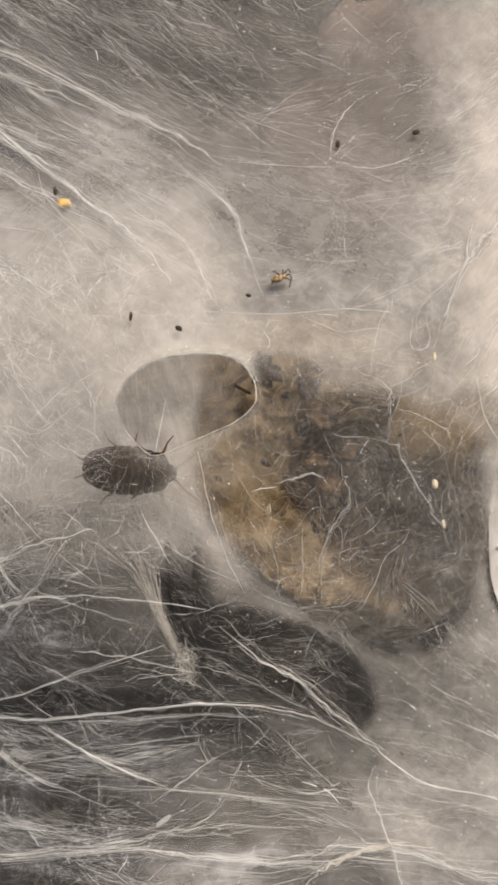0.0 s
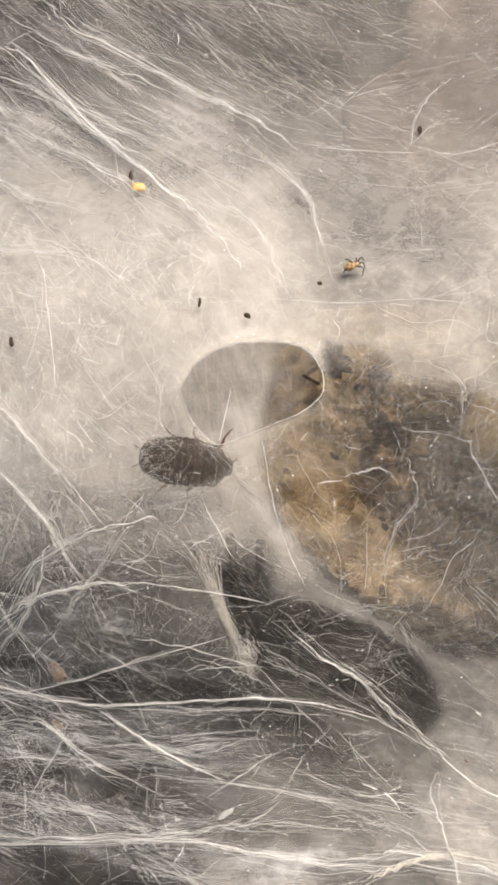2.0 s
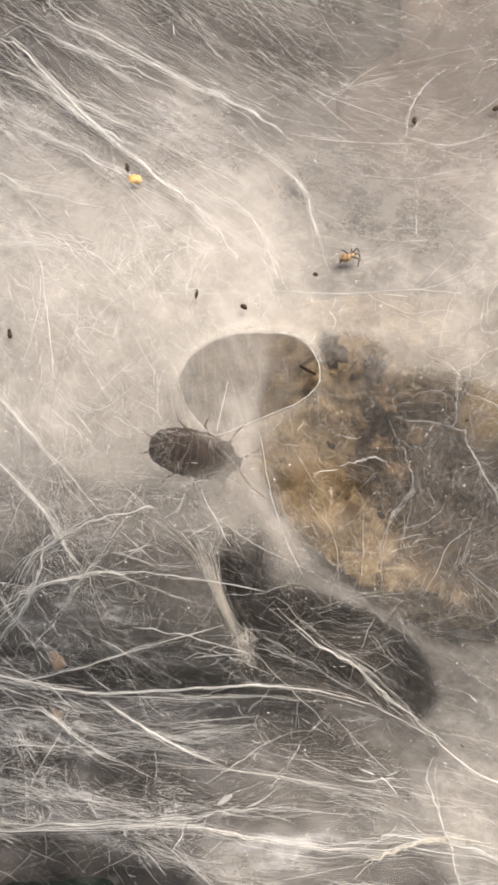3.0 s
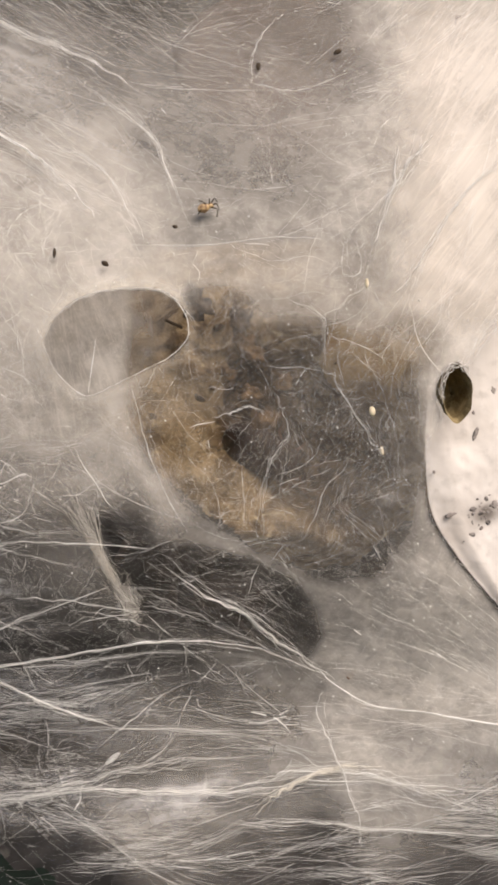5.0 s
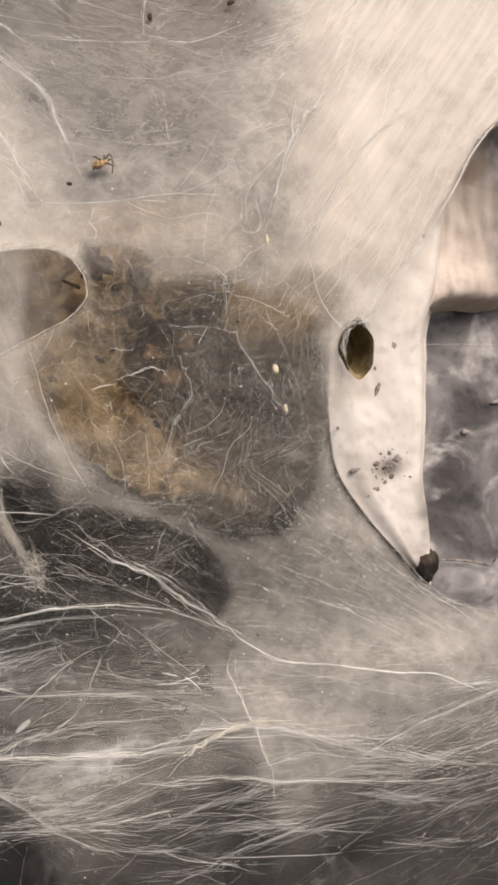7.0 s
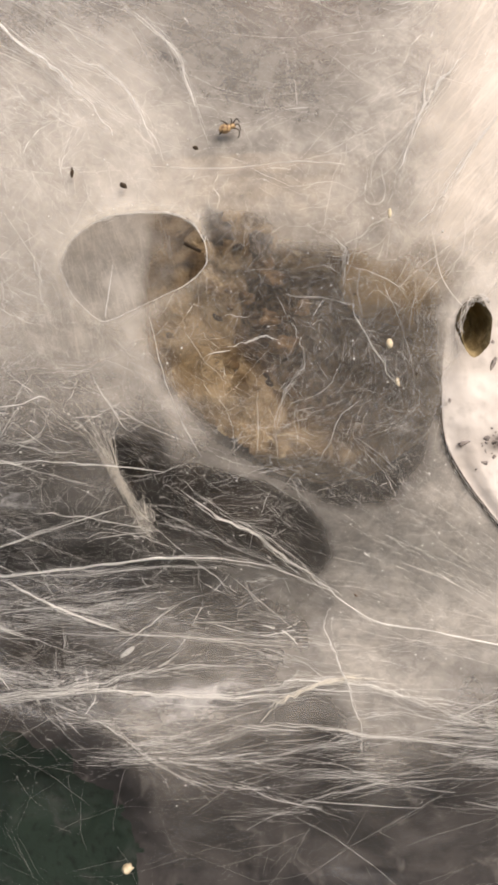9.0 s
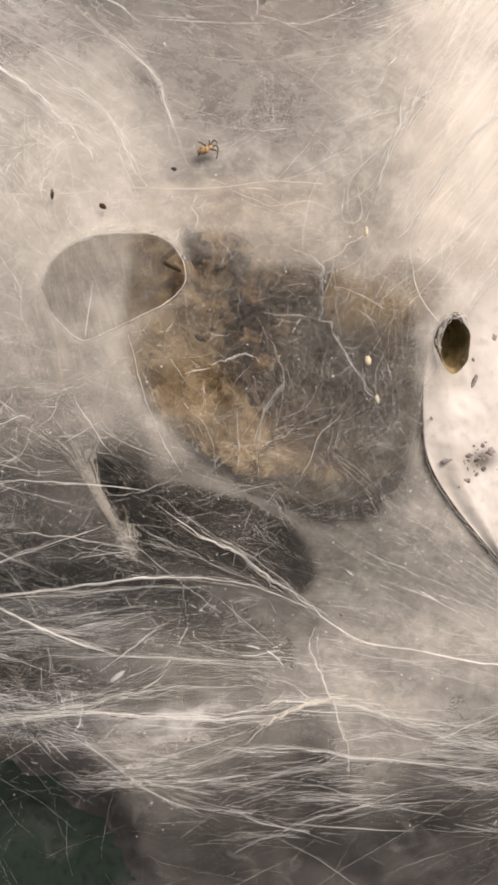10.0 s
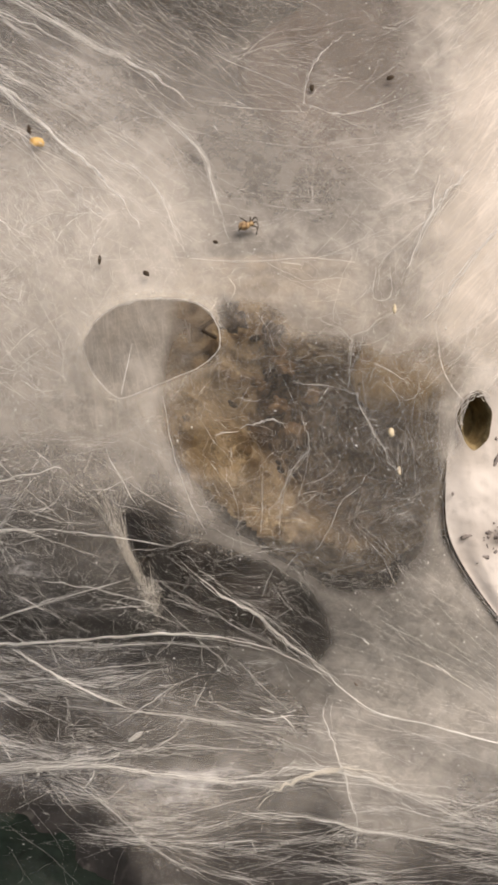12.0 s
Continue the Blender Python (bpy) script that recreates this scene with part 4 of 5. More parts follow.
rope([(-56, -37), (-47, -24), (-36, -17), (-24, -14)], 0.26, 9, 1.4)
rope([(-25.7, -25.1), (-17.1, -25.6), (-6.9, -27)], 0.24, 3, 0.3)
rope([(-60.7, -52.7), (-42.8, -45.5), (-27.8, -38.9), (-13.6, -33.4)], 0.22, 4, 0.5)
rope([(-44, -51), (-47, -60), (-51, -67), (-54, -73)], 0.14, 3, 0.5)
rope([(-70, -84), (-60.8, -80.7), (-41.8, -76.6), (-25, -73.4), (-14.5, -70.1), (-4.3, -68.7), (10.8, -69.3)], 0.18, 14, 1.9, label="loose wide sheaf of white silk low in the web")
rope([(-70, -84.5), (-60.7, -82.3), (-25, -74.4), (-9.2, -74.7), (6, -75.7), (20.8, -74.3), (35.5, -74.9), (53.8, -76)], 0.22, 14, 1.8, label="loose wide sheaf of white silk low in the web")
rope([(7, -74.8), (13.4, -72.9), (19.6, -72.1), (31.8, -73.3), (39.7, -75.9), (49.7, -75.9)], 0.22, 14, 1.7, label="loose wide sheaf of white silk low in the web")
rope([(6.5, -81.2), (18.9, -82.1), (31.1, -83.2), (49.3, -83.9), (62.3, -84)], 0.2, 10, 1.4)
rope([(-40, -66), (-20, -64), (4, -65), (24, -68), (44, -70)], 0.16, 7, 1.6, 3.0)
rope([(9, -80), (14, -76), (20, -73), (26, -71.5), (32, -71.5)], 0.3, 18, 1.0, -1.2, "pale yellow fibre band crossing the low web", SILK_CREAM)
rope([(22.2, -57.2), (21.2, -61.3), (23.1, -66.3), (24.8, -70.7), (26.5, -76.2), (28.1, -81.7), (27.8, -87.1)], 0.22, 4, 0.6, -1.4)
rope([(98, -67), (88.7, -70.4), (74, -74.5), (64.3, -78.8)], 0.24, 8, 1.4)
rope([(98, -76), (89.1, -82.6), (77.5, -88.6), (64.5, -97.4)], 0.24, 8, 2.0)
rope([(100, -64), (80, -66), (60, -72), (44, -80)], 0.2, 8, 2.2, 1.0)
rope([(-17.9, -65.5), (-12, -61), (-6.3, -56.3)], 0.14, 3, 0.3)
rope([(6.2, -103.1), (22, -96), (35.5, -92.7), (54.1, -90.1)], 0.12, 10, 2.4)
rope([(-38.5, -66), (-24, -80), (-8, -92), (4, -98)], 0.12, 6, 1.2, 2.0)
for _ in range(22):
    x, z, a, n = rng.uniform(-66, 0), rng.uniform(-72, -16), rng.normal(-0.1, 0.6), rng.uniform(6, 13)
    if ((x + 21) / 14) ** 2 + ((z + 5) / 12) ** 2 > 1:
        rope([(x - n * math.cos(a), z - n * math.sin(a)), (x, z + rng.normal(0, 0.8)), (x + n * math.cos(a), z + n * math.sin(a))], rng.uniform(0.08, 0.15), 2, 0.5, rng.uniform(-1, 3),
             "single fine bright silk thread over the low web")
# strands over the upper sheet
rope([(-66.7, 76.5), (-60.9, 73.2), (-45.7, 57.5), (-31.5, 44.6), (-22.3, 37.2), (-16.9, 31.8), (-12.7, 25.7)], 0.36, 9, 0.7, label="long white silk strand slanting over the upper sheet")
rope([(-58.5, 85.1), (-49.3, 76.7), (-29, 64.6), (-15.6, 57.2), (-4.7, 48.3)], 0.26, 12, 1.3, label="frayed white silk strand slanting over the upper sheet")
rope([(-66.8, 83.5), (-53, 74), (-40.5, 67.9), (-25.6, 60.1)], 0.24, 12, 1.3, label="frayed white silk strand slanting over the upper sheet")
rope([(-75, 66), (-58, 56), (-40, 46), (-24, 36)], 0.2, 14, 2.2, label="fine frayed silk sheaf slanting over the upper sheet")
rope([(-72, 80), (-52, 64), (-34, 52), (-14, 40)], 0.2, 14, 2.4, label="fine frayed silk sheaf slanting over the upper sheet")
rope([(-75, 74), (-58, 66), (-42, 54), (-30, 47)], 0.24, 12, 1.5, label="fine frayed silk sheaf slanting over the upper sheet")
rope([(-74, 52), (-62, 46), (-50, 40), (-36, 36)], 0.18, 10, 1.6, label="fine frayed silk sheaf slanting over the upper sheet")
rope([(-70, 34), (-56, 31), (-42, 29), (-30, 24)], 0.16, 9, 1.6, label="fine frayed silk sheaf slanting over the upper sheet")
rope([(-66, 14), (-54, 4), (-44, -6), (-36, -16)], 0.16, 9, 1.8, label="fine frayed silk sheaf slanting over the middle sheet")
rope([(-62, -2), (-48, -12), (-40, -22), (-34, -32)], 0.18, 9, 1.8, label="fine frayed silk sheaf slanting over the middle sheet")
rope([(-30, -16), (-40, -30), (-50, -42)], 0.16, 8, 1.5, label="fine frayed silk sheaf slanting over the low web")
rope([(-66, -60), (-52, -56), (-40, -62), (-26, -66)], 0.2, 9, 1.6, label="fine frayed silk sheaf over the low web")
rope([(-20, 40), (-10, 32), (-5, 22)], 0.16, 9, 1.2, label="fine frayed silk sheaf slanting over the upper sheet")
rope([(-16, 52), (-4, 40), (2, 24)], 0.16, 9, 1.6, label="fine frayed silk sheaf slanting over the upper sheet")
rope([(-3.3, 48.9), (6.9, 48), (14.6, 47.6)], 0.13, 2, 0.2)
rope([(14.1, 49.2), (15.3, 55.9), (17.5, 60.1), (20.9, 63.1)], 0.14, 3, 0.4)
rope([(14.6, 49.2), (21.2, 47.2), (30.1, 50)], 0.14, 3, 0.3)
for crease in ([(34.1, 27.7), (38.1, 32.9), (42.3, 37.8)], [(34.0, 11.5), (39.4, 18.7), (48.0, 28.9), (56.1, 34.2)], [(30, 18), (34, 27), (37, 36)]):
    rope(crease, 0.2, 7, 0.9, -0.2, "fine bright silk crease in the dense band")
rope([(-7, 21), (3.7, 20.4), (14.3, 21.2), (22.6, 20.8)], 0.12, 2, 0.2)
rope([(-47.4, 26.8), (-44.2, 14.7), (-42.5, 6.1)], 0.16, 3, 0.4)
rope([(26.4, 15.7), (27.1, 21.1), (32.2, 26.3), (38.3, 31.4), (40.5, 34.6), (46.2, 38.2)], 0.08, 3, 0.5)
# threads near the round hole and the funnel's lip
rope([(-8, -1.4), (-5.2, -13.8), (-0.6, -24.7)], 0.18, 3, 0.2, -0.5)
rope([(-13.1, 6.8), (-14.7, -1.6)], 0.18, 2, 0.1, -0.5)
rope([(-48.7, -1.5), (-40.1, -8.8), (-34.2, -15.1), (-24.7, -23.1)], 0.10, 2, 0.2)
rope([(3.5, -6.4), (7.1, -5.6), (9.6, -4.9), (12.2, -6)], 0.16, 4, 0.5, -1.0, "short white crinkled silk thread on brown debris")
rope(HOLE_RIM, 0.13, 6, 0.12, -0.3, "silk rim of the round hole in the web")
rope(HOLE_RIM[1:7], 0.13, 6, 0.5, -0.2, "loose silk threads along the hole's rim")
# the taut edges of the opening
rope([(45.5, 0.5), (53.1, 10), (59.3, 18.2), (65.8, 27.5), (74.2, 34.1), (82.9, 38.1), (104, 44)], 0.22, 8, 0.3, 0.8, "taut white silk edge of the dense band")
rope([(38.6, -14), (38.5, -18.6), (39.8, -24.7), (43.7, -31.3), (49.4, -38.4), (55.5, -45.8), (61.3, -50.4), (67.9, -52.6), (78.6, -52.4), (87.5, -51.2), (104, -49.5)], 0.14, 6, 0.2, 0.8, "taut grey silk edge of the collar", SILK_GREY)
# threads hanging in the funnel
rope([(11.9, 1), (14.9, -5.2), (15.9, -9.7), (13.5, -13), (11.4, -18.3), (10.3, -26.7)], 0.08, 5, 0.9, 0.5, "loose silk threads hanging in the funnel")
rope([(15.9, -9.7), (13, -13.9), (11.8, -20.1), (12.1, -26.9)], 0.07, 4, 0.8, 0.5, "loose silk threads hanging in the funnel")
rope([(8.4, -13.5), (8.6, -19), (8.5, -24.5)], 0.1, 2, 0.2, 0.5, "loose silk threads hanging in the funnel")
rope([(16.3, 11.9), (22, 8.1), (21.8, 0.3)], 0.08, 6, 1.0, 0.0, "silk threads meeting in a star over the funnel")
rope([(12.8, 1.4), (21.8, 0.3), (24.6, -4.2), (29.6, -11.7), (31.7, -16.4)], 0.08, 5, 0.9, 0.3, "silk threads meeting in a star over the funnel")
rope([(22, 8.1), (28.7, 12.9)], 0.08, 4, 0.8, 0.0, "silk threads meeting in a star over the funnel")
rope([(26, 20.1), (25.6, 15.3), (27.5, 14.7), (28.6, 16.4), (28.2, 20)], 0.1, 2, 0.2, -0.3, "small silk loop on the upper sheet")
rope([(23.5, 5.4), (28.7, 3.3), (31.6, 1.4)], 0.09, 3, 0.4, 0.0, "silk thread over the brown patch")
# threads in front of the stone
rope([(66.1, 9.9), (72.4, 7.9), (77.9, 0.9), (81.4, -7.3), (86.3, -16.7), (89, -26)], 0.5, 9, 0.5, -1.0, "loose silk strand in front of the stone")
rope([(52, -4.2), (86, -6.4), (101, -7.4)], 0.12, 2, 0.2, -1.0, "single silk thread in front of the stone")


# ---------------------------------------------------------------- the insect
def cockroach():
    """A small dark cockroach, its head towards +x, its back towards -y; built round the middle of its body."""
    bug = thing("cockroach", (0, 0, 0), "small dark brown cockroach crawling behind the silk sheet", "cockroach")
    for i in range(9):
        x = -6.2 + i * 1.12
        w = 4.2 * (1 - ((x + 0.8) / 7.6) ** 2) ** 0.5
        part("abdomen_segment", *blob((x, 0.15 - 0.02 * i, 0), (2.0, 0.5 + 1.1 * w / 4.2, w), 10, 0.02, i), CHITIN, bug)
    for i in range(1, 8):
        x = -6.2 + i * 1.12
        w = 4.2 * (1 - ((x + 0.8) / 7.6) ** 2) ** 0.5
        arc = [(x + 1.0 - 0.5 * abs(math.sin(t)), 0.12 - (0.52 + 1.1 * w / 4.2) * math.cos(t), 0.98 * w * math.sin(t)) for t in np.linspace(-1.1, 1.1, 15)]
        part("pale_band", *tube(arc, 0.10, 5), CHITIN_BAND, bug, "pale brown edge of a back plate")
    part("pronotum", *blob((4.3, -0.5, 0), (2.3, 1.5, 3.5), 10, 0.02, 20), CHITIN, bug, "rounded dark neck shield")
    part("head", *blob((6.5, 0.3, 0), (1.1, 1.1, 1.5), 10, 0.03, 21), CHITIN, bug)
    for s in (1, -1):
        path = spline([(7.1, 0, 0.6 * s), (8.6, -0.3, 2.0 * s), (10.2, 0, 3.4 * s), (11.4 - 1.8 * s, 0.4, 5.0 * s)], 16)
        part("antenna", *tube(path, np.linspace(0.16, 0.06, 17), 5), CHITIN_PALE, bug, "thin brown feeler")
        path = spline([(-7.2, 0, 0.9 * s), (-8.5, 0, 1.5 * s), (-9.4, 0, 1.9 * s)], 6)
        part("cercus", *tube(path, np.linspace(0.24, 0.08, 7), 5), CHITIN_PALE, bug)
        for x0, x1, x2, x3 in ((4.0, 5.2, 5.6, 6.6), (1.6, 1.4, 0.4, 0.6), (-1.0, -2.4, -4.0, -5.0)):
            path = spline([(x0, 0.8, 1.8 * s), (x1, 1.0, 3.6 * s), (x2, 0.8, 4.8 * s), (x3, 1.2, 6.3 * s)], 12)
            part("leg", *tube(path, np.concatenate([np.linspace(0.34, 0.28, 5), np.linspace(0.24, 0.09, 8)]), 5), CHITIN_PALE, bug)
    return bug


roach = cockroach()


def spider():
    """A dark spider that lurks in the hollow below the funnel; its legs move on it. Returns it and its four free legs."""
    base = np.array((2.0, 206.0, -42.0))
    s = thing("spider", base, "dark brown spider lurking in the hollow behind silk", "spider")
    part("abdomen", *blob((7, 208, -43), (8.5, 6, 6.5), 10, 0.06, 31, -25), SPIDER, s)
    part("cephalothorax", *blob((-5, 206, -36), (5.5, 3.6, 4.2), 10, 0.05, 32, -30), SPIDER, s)
    for x0, z0, x1, z1 in ((0, -41, 3, -50), (-3, -39, -4, -50), (4, -46, 13, -54), (-7, -34, -15, -30)):
        path = spline([(x0, 208, z0), ((x0 + x1) / 2, 203, (z0 + z1) / 2 + 2), (x1, 207, z1)], 12)
        part("folded_leg", *tube(path, np.linspace(1.0, 0.6, 13), 7), SPIDER, s)

    def leg(length, bend, thick):
        """A jointed leg that runs down from its own origin."""
        path = spline([(0, 0, 0), (0.3, -0.4, -0.3 * length), (0.0, 0, -0.62 * length), (bend, 0.3, -length)], 24)
        girth = thick * (np.interp(np.arange(25), [0, 3, 8, 14, 20, 24], [0.75, 1.0, 0.9, 0.75, 0.6, 0.35]) + 0.12 * np.sin(np.arange(25) * 1.3))
        v, f = tube(path, girth, 8)
        me = link_mesh("leg", v, f, SPIDER_LEG, base=(0, 0, 0))
        me.parent = s
        return me

    return s, base, (leg(17, 2.6, 0.85), leg(12, -0.8, 0.75), leg(14, 1.5, 1.5), leg(11, -1.5, 1.0), leg(16, 1.0, 1.1))


lurker, lurker_base, lurker_legs = spider()


# ---------------------------------------------------------------- small things
def on_sheet(x, z, off=-0.6):
    return (x, float(sheet(x, z)) + off, z)


def small(name, verts_faces, material, label, category, group=""):
    return tagged(link_mesh(name, *verts_faces, material), label, category, group)


small("egg_case", blob((29.0, 162.4, -6.5), (0.5, 0.4, 0.78), 10, 0.06, 2, 8), SEED, "cream oval egg case caught in the silk", "egg case")
small("egg_case", blob((28.6, 160.8, 13.2), (0.32, 0.3, 0.75), 10, 0.08, 5, 0), SEED, "pale narrow egg case caught in the silk", "egg case")

flake = thing("insect_remains", on_sheet(-32.3, 41.6), "yellow wing scale with a dark leg scrap in the web", "insect remains")
part("wing", *blob(on_sheet(-32.0, 41.5), (1.35, 0.25, 0.75), 10, 0.35, 3, -10), FLAKE, flake, "yellow wing scrap")
part("leg", *blob(on_sheet(-33.9, 43.9), (0.35, 0.3, 0.85), 6, 0.4, 2, 10), FRASS, flake, "dark leg scrap")


def husk(x, z):
    y = float(sheet(x, z)) - 0.8
    h = thing("spider_husk", (x, y, z), "tiny dried brown spider husk lying on the sheet", "husk")
    part("body", *blob((x - 0.5, y, z), (1.0, 0.7, 0.7), 10, 0.15, 2, 15), HUSK, h)
    part("head", *blob((x + 0.6, y, z + 0.4), (0.55, 0.5, 0.45), 8, 0.1, 3, 15), HUSK, h)
    for k, (dx, dz, bx, bz) in enumerate([(1.7, 0.9, 1.2, 1.4), (1.9, -0.3, 1.5, 0.6), (1.5, -1.4, 1.6, -0.3), (0.4, 1.5, 0.5, 1.2), (-1.2, 1.2, -0.7, 1.0), (-1.4, -0.9, -0.9, -0.3)]):
        path = spline([(x + 0.4, y, z + 0.2), (x + bx, y - 0.5, z + bz), (x + dx, y, z + dz)], 8)
        part("leg", *tube(path, np.linspace(0.13, 0.07, 9), 5), FRASS, h)


husk(5.0, 26.4)
small("red_stone", blob((36, 214, 66), (30, 6, 24), 10, 0.5, 6), REDSTONE, "reddish brown stone behind the upper sheet", "stone")
for i, (x, z, rx, rz, tilt) in enumerate([(-11.2, 18.2, 0.75, 0.5, -25), (-19.0, 20.3, 0.3, 0.95, -4), (-0.1, 23.6, 0.5, 0.35, -20), (-51.9, 14.0, 0.5, 1.0, 8),
                                          (15.7, 52.8, 0.5, 0.8, 0), (29.5, 54.8, 0.9, 0.5, 20), (33.5, -11.5, 0.25, 0.3, 0), (23.6, 1.2, 0.35, 0.2, 20)]):
    small("dropping", blob(on_sheet(x, z, -0.4), (rx * 0.85, 0.3, rz * 0.85), 8, 0.3, i, tilt), FRASS, "small dark dropping caught in the web", "dropping", "droppings in the web")

for i, (x, y, z, r) in enumerate([(-57.5, 230, -54.5, 2.3), (-57, 230, -67, 1.6), (27.6, 185.0, -54.6, 1.1)]):
    small("leaf_scrap", blob((x, y, z), (r * 0.7, 0.5, r), 10, 0.6, i, 25), LEAF, "orange brown dry leaf scrap behind silk", "leaf scrap", "leaf scraps")

small("seed_scrap", blob((-19, 205, -122), (1.3, 0.8, 0.9), 10, 0.5, 3, 30), SEED, "cream seed scrap lying on dark moss", "seed scrap")
small("silk_tuft", blob((31, 166, -13), (0.3, 0.25, 0.7), 10, 0.6, 4, 10), SEED, "cream silk tuft in the funnel", "silk tuft")
small("lint", blob((-19.7, 240, -87.2), (2.1, 0.6, 0.6), 10, 0.3, 4, 38), SILK_BRIGHT, "white lump of balled silk low in the web", "silk lump")
for i, (x, z, r) in enumerate([(2.4, 12.0, 2.3), (9.6, 8.6, 1.6), (11.2, 4.6, 2.6), (7.6, 0.5, 1.6), (11.0, -3.0, 2.2), (14.0, -7.5, 2.4), (16.5, -1.5, 1.8)]):
    small("debris_clod", blob((x, 168.5 + (0 if z > 8 else 6), z), (r * (1 if i < 2 else 0.55), 1.0, r * (1.1 if i < 2 else 0.8)), 10, 1.1, i * 1.7, 20 * i), CLOD if i < 2 else RUST, "dark clod of debris wrapped in grey silk", "debris", "clods in the funnel")
small("twig_scrap", tube(spline([(-2.4, 9.4), (-0.9, 8.6), (0.3, 8.0)], 6) @ np.array([[1, 0, 0], [0, 0, 1]]) + (0, 170.5, 0), 0.28, 5), FRASS, "short dark twig scrap inside the round hole", "twig")

# the silk tie between the sheet and the hollow: many threads drawn together in the middle
def silk_pillar():
    axis = np.array([(x, y, z) for (x, z), y in zip(spline([(-19.5, -15), (-17.0, -22), (-15.0, -29), (-13.0, -34), (-11.4, -38.0)], 20), np.linspace(167.5, 181, 21))])
    spread = np.interp(np.arange(21), [0, 4, 9, 13, 17, 20], [8.5, 3.2, 0.9, 0.6, 0.9, 1.6])
    pieces = []
    for _ in range(190):
        a, r = rng.uniform(0, 2 * math.pi), rng.uniform(0, 1) ** 0.8
        off = np.stack([np.cos(a) * spread, 0.5 * np.sin(a) * spread, 0.2 * np.sin(a) * spread], 1) * r
        off += np.cumsum(rng.normal(0, 0.1, (21, 3)), 0)
        first = int(rng.uniform(0, 1) ** 0.7 * 12)
        pieces.append(tube((axis + off)[first:min(21, first + rng.integers(5, 11))], 0.018, 3, False))
    for _ in range(150):      # the loose end
        c = np.array((-11.0, 182, -38.6)) + rng.normal(0, 1, 3) * (0.9, 0.8, 1.9) + np.array((0.25, 0, -0.5)) * rng.normal(0, 1)
        run = np.cumsum(rng.normal(0, 0.22, (7, 3)) + np.array((0.1, 0, -0.28)) * rng.choice([-1, 1]), 0)
        pieces.append(tube(c + run - run[3], 0.022, 3, False))
    tagged(link_mesh("silk_pillar", *join(*pieces), SILK_CREAM), "pale tapered silk tie running down into the hollow", "silk strand")


silk_pillar()


def burrow():
    """The ragged round tunnel mouth at the web's side."""
    b = thing("burrow_mouth", (42.7, 166, -4.3), "ragged dark tunnel mouth with a torn silk rim", "burrow")
    a = np.linspace(0, 2 * math.pi, 29)[:-1]
    rings = []
    for d, s in ((163.2, 1.20), (163.9, 1.04), (165.5, 1.0), (168, 0.92), (170.5, 0.6)):
        rings += [(42.7 + 2.15 * s * math.cos(t) * (1 + 0.08 * math.sin(5 * t + d)), d + 0.5 * math.sin(3 * t), -4.3 + 3.8 * s * math.sin(t) * (1 + 0.08 * math.cos(4 * t))) for t in a]
    faces = [(r * 28 + k, r * 28 + (k + 1) % 28, (r + 1) * 28 + (k + 1) % 28, (r + 1) * 28 + k) for r in range(4) for k in range(28)]
    faces.append(tuple(range(4 * 28, 5 * 28)))
    part("tunnel", rings, faces, BURROW, b)
    pts = [(42.7 + 2.6 * math.cos(t), 162.5, -4.3 + 4.3 * math.sin(t)) for t in np.linspace(0.8, 3.4, 40)]
    pieces = [tube(np.array(pts) + rng.normal(0, 0.10, (40, 3)) + spline(rng.normal(0, 0.35, (7, 3)), 39), 0.05, 4) for _ in range(5)]
    part("rim", *join(*pieces), SILK, b, "torn white silk rim")


burrow()


def dust():
    """Tiny bright grains added all over the sheet, in place of the silk's glints."""
    pieces = []
    for _ in range(700):
        x, z = rng.uniform(-75, 95), rng.uniform(-100, 85)
        if blocked(np.array([x]), np.array([z]), None)[0]:
            continue
        r = min(rng.lognormal(-2.2, 0.4), 0.15)
        c = np.array(on_sheet(x, z, -0.4))
        ends = [c + r * np.array(d) * rng.uniform(0.6, 1.5) for d in ((1, 0, 0), (-1, 0, 0), (0, 1, 0), (0, -1, 0), (0, 0, 1), (0, 0, -1))]
        pieces.append((ends, [(0, 2, 4), (2, 1, 4), (1, 3, 4), (3, 0, 4), (2, 0, 5), (1, 2, 5), (3, 1, 5), (0, 3, 5)]))
    tagged(link_mesh("dust", *join(*pieces), SILK_BRIGHT), "tiny bright grains standing for glints on the silk", "dust", kind="stuff")


dust()


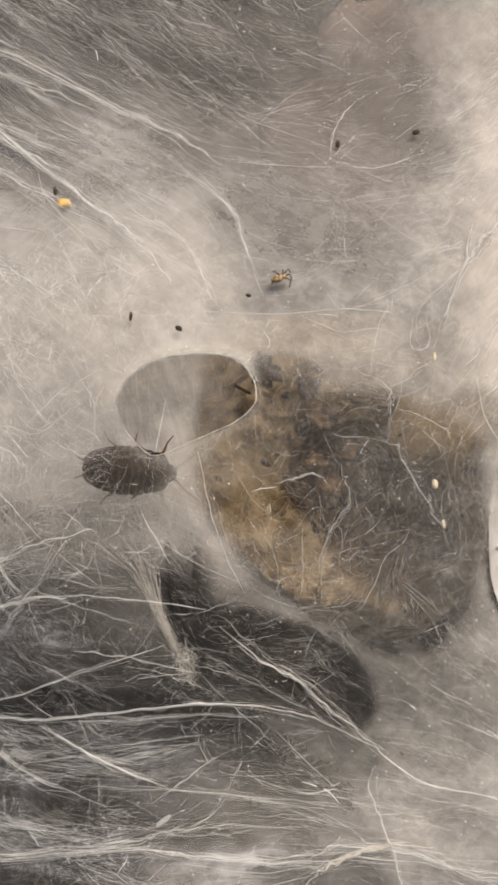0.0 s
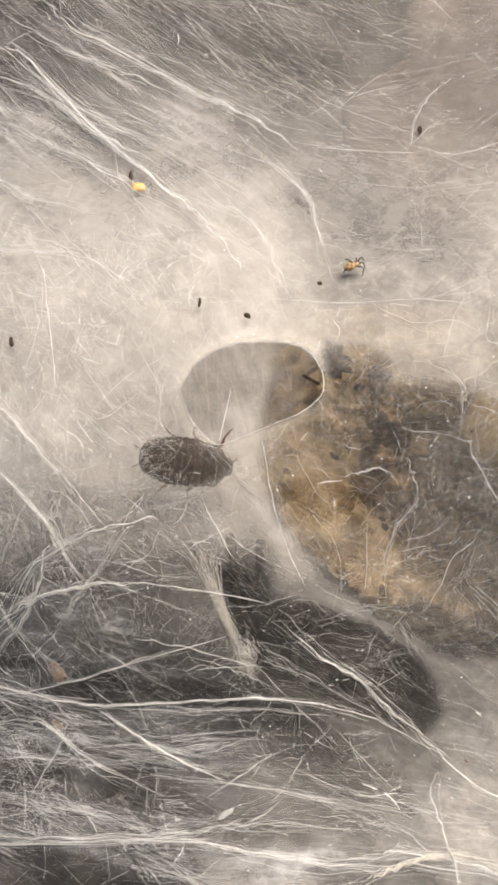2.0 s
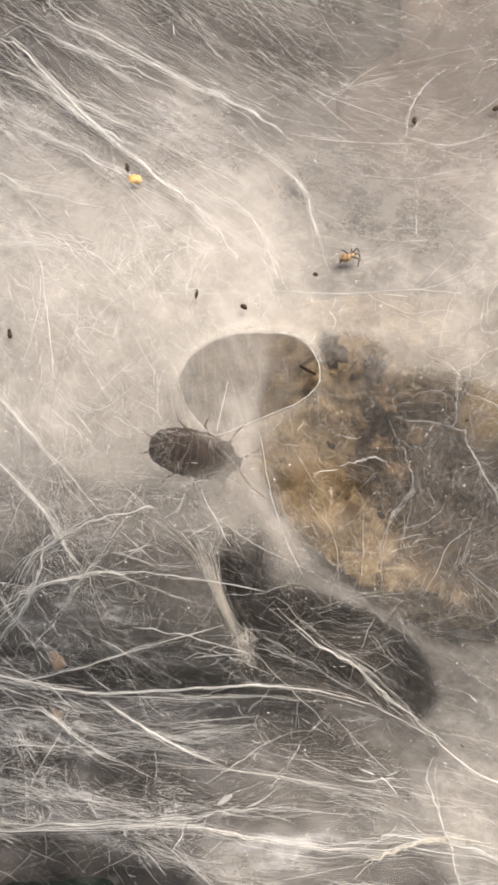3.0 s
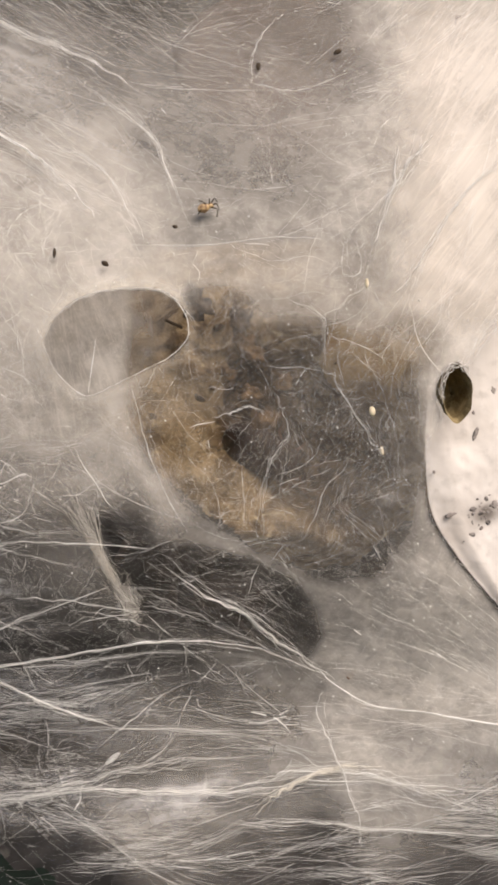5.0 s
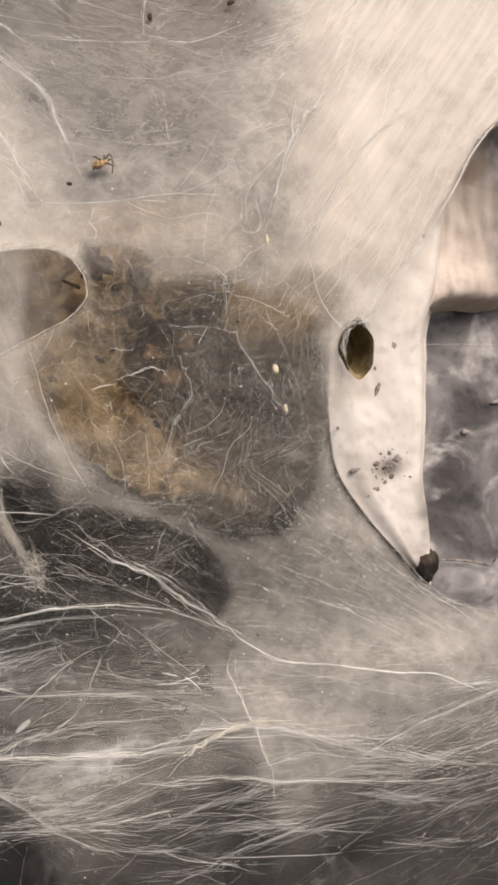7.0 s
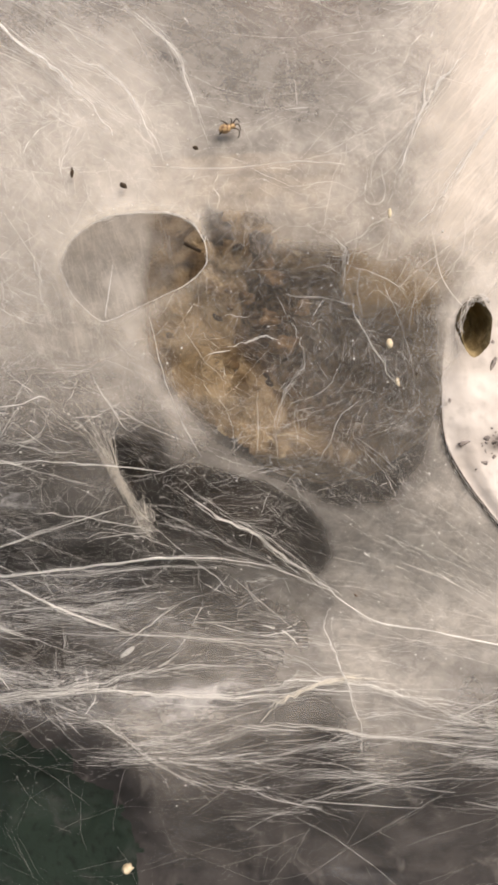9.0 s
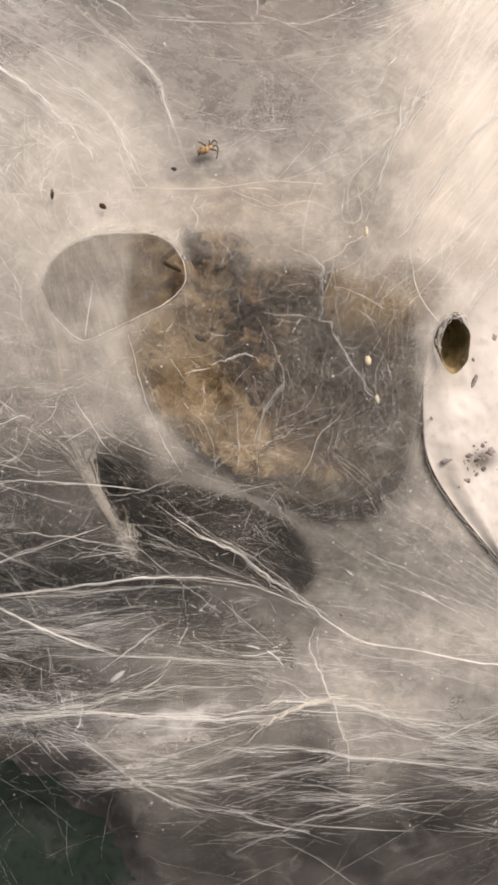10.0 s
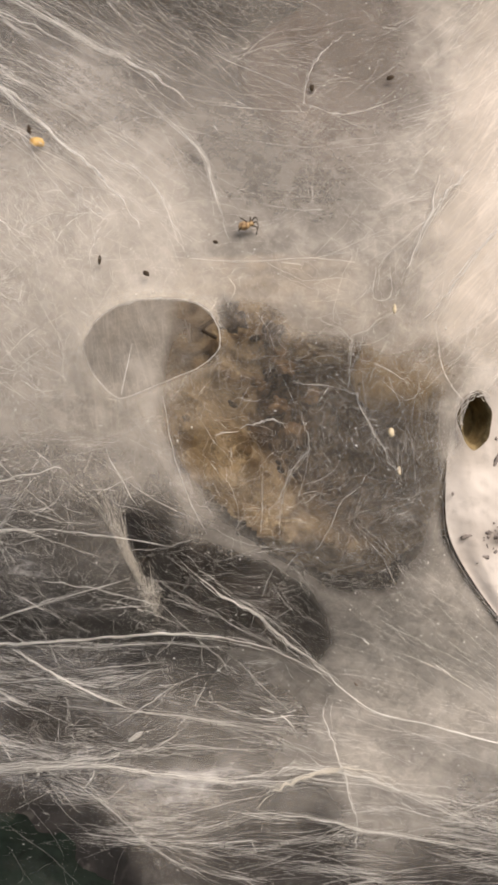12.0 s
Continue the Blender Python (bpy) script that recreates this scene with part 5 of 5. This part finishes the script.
def glass_jar():
    """A clear round glass, seen from its end."""
    jar = thing("glass_jar", (88.4, 176, -31), "clear round glass standing against the wooden board", "glass jar")

    def turned(profile):
        a = np.linspace(0, 2 * math.pi, 49)[:-1]
        verts = [(87.6 + r * math.cos(t), y, -31 + r * math.sin(t)) for r, y in profile for t in a]
        n = len(profile)
        faces = [(k * 48 + j, k * 48 + (j + 1) % 48, (k + 1) % n * 48 + (j + 1) % 48, (k + 1) % n * 48 + j) for k in range(n) for j in range(48)]
        return verts, faces

    part("wall", *turned([(13.2, 175), (13.5, 175.6), (13.5, 184), (13.0, 184.2), (12.9, 183), (12.9, 175.6), (13.0, 175)]), CLEAR_WALL, jar)
    part("foot_ring", *turned([(11.9, 175), (12.2, 175.6), (11.9, 176.2), (11.4, 176.2), (11.2, 175.6), (11.5, 175)]), CLEAR_RING, jar)
    part("seam", *tube(spline([(84.4, 175, -29), (83.2, 175, -33), (81.2, 175, -37.5)], 12), 0.28, 6), CLEAR_RING, jar, "bright moulded seam of the glass")
    # The glint of light is modelled as a small orange bead.
    part("glint", *blob((82.0, 175.2, -41.3), (0.35, 0.3, 0.35), 6, 0.2, 3), RESIN, jar, "tiny orange speck on the glass")


glass_jar()


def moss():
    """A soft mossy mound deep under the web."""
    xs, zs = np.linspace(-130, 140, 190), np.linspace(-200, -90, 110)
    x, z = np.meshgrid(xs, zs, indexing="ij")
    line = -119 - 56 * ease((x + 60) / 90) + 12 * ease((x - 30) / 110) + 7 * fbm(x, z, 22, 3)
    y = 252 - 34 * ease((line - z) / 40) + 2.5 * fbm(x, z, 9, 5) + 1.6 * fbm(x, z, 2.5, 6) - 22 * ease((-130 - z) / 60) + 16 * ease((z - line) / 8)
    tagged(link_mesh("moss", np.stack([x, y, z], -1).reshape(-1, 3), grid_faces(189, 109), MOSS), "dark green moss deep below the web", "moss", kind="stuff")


moss()


# ---------------------------------------------------------------- what moves
def motions():
    """The cockroach rests behind the sheet, then crawls along the funnel and into the hollow."""
    rows = [(0, -19.6, 173, -4.7, -4, 5), (0.5, -20.9, 173, -4.7, 5, 0), (1.0, -21.0, 173, -5.0, 6, 0), (1.5, -21.0, 173, -4.9, 2, 0), (2.0, -21.0, 173, -5.3, -5, 5),
            (2.5, -20.4, 173, -4.3, -9, 8), (2.7, -20.4, 173, -4.6, -9, 8), (3.4, -14.0, 173, -7.5, -16, 15), (4.3, -1.5, 173, -11.0, -22, 35),
            (4.5, -1.2, 173.5, -10.0, -19, 35), (4.7, 6.5, 176, -10.5, -30, 30), (4.9, 11.5, 182, -13.0, -31, 25), (5.1, 17.0, 192, -15.0, -25, 10), (5.5, 24.0, 206, -16.0, -10, 0),
            (12.0, 24.0, 206, -16.0, -10, 0)]
    walk(roach, [(t, pose(x * MM, y * MM, z * MM, 0, -a, 0) @ pose(0, 0, 0, roll, 0, 0)) for t, x, y, z, a, roll in rows])
    # the spider's legs: time, where the leg's upper end is, and how far it leans
    away = (2, 222, -44, 0)
    front = [(0, (-14, 176, -17, 8)), (2.7, (-14, 176, -17, 8)), (4.3, (-10.6, 176, -26.5, -32)), (4.7, (-10.6, 176, -26.5, -32)), (5.4, (-11, 196, -30, -32)), (12, (-11, 196, -30, -32))]
    second = [(0, (-8.8, 175.5, -17.5, -4)), (2.7, (-8.8, 175.5, -17.5, -4)), (4.2, (-6, 200, -30, 0)), (12, (-6, 200, -30, 0))]
    rear = [(0, (2.2, 193, -48.5, 12)), (2.7, (2.2, 193, -48.5, 12)), (4.2, away), (12, away)]
    rear_next = [(0, (7.2, 193, -50, 0)), (2.7, (7.2, 193, -50, 0)), (4.3, (14, 196, -52, -6)), (5.0, (19.2, 192, -59, -16)), (10.4, (18.6, 192, -59.4, -12)), (12, (18.8, 192, -59, -14))]
    shin = [(0, (20.5, 193, -59, -78)), (2.7, (20.5, 193, -59, -78)), (4.2, away), (12, away)]
    for limb, keys in zip(lurker_legs, (front, second, rear, rear_next, shin)):
        walk(limb, [(t, pose((x - lurker_base[0]) * MM, (y - lurker_base[1]) * MM, (z - lurker_base[2]) * MM, 0, -lean, 0)) for t, (x, y, z, lean) in keys])


motions()
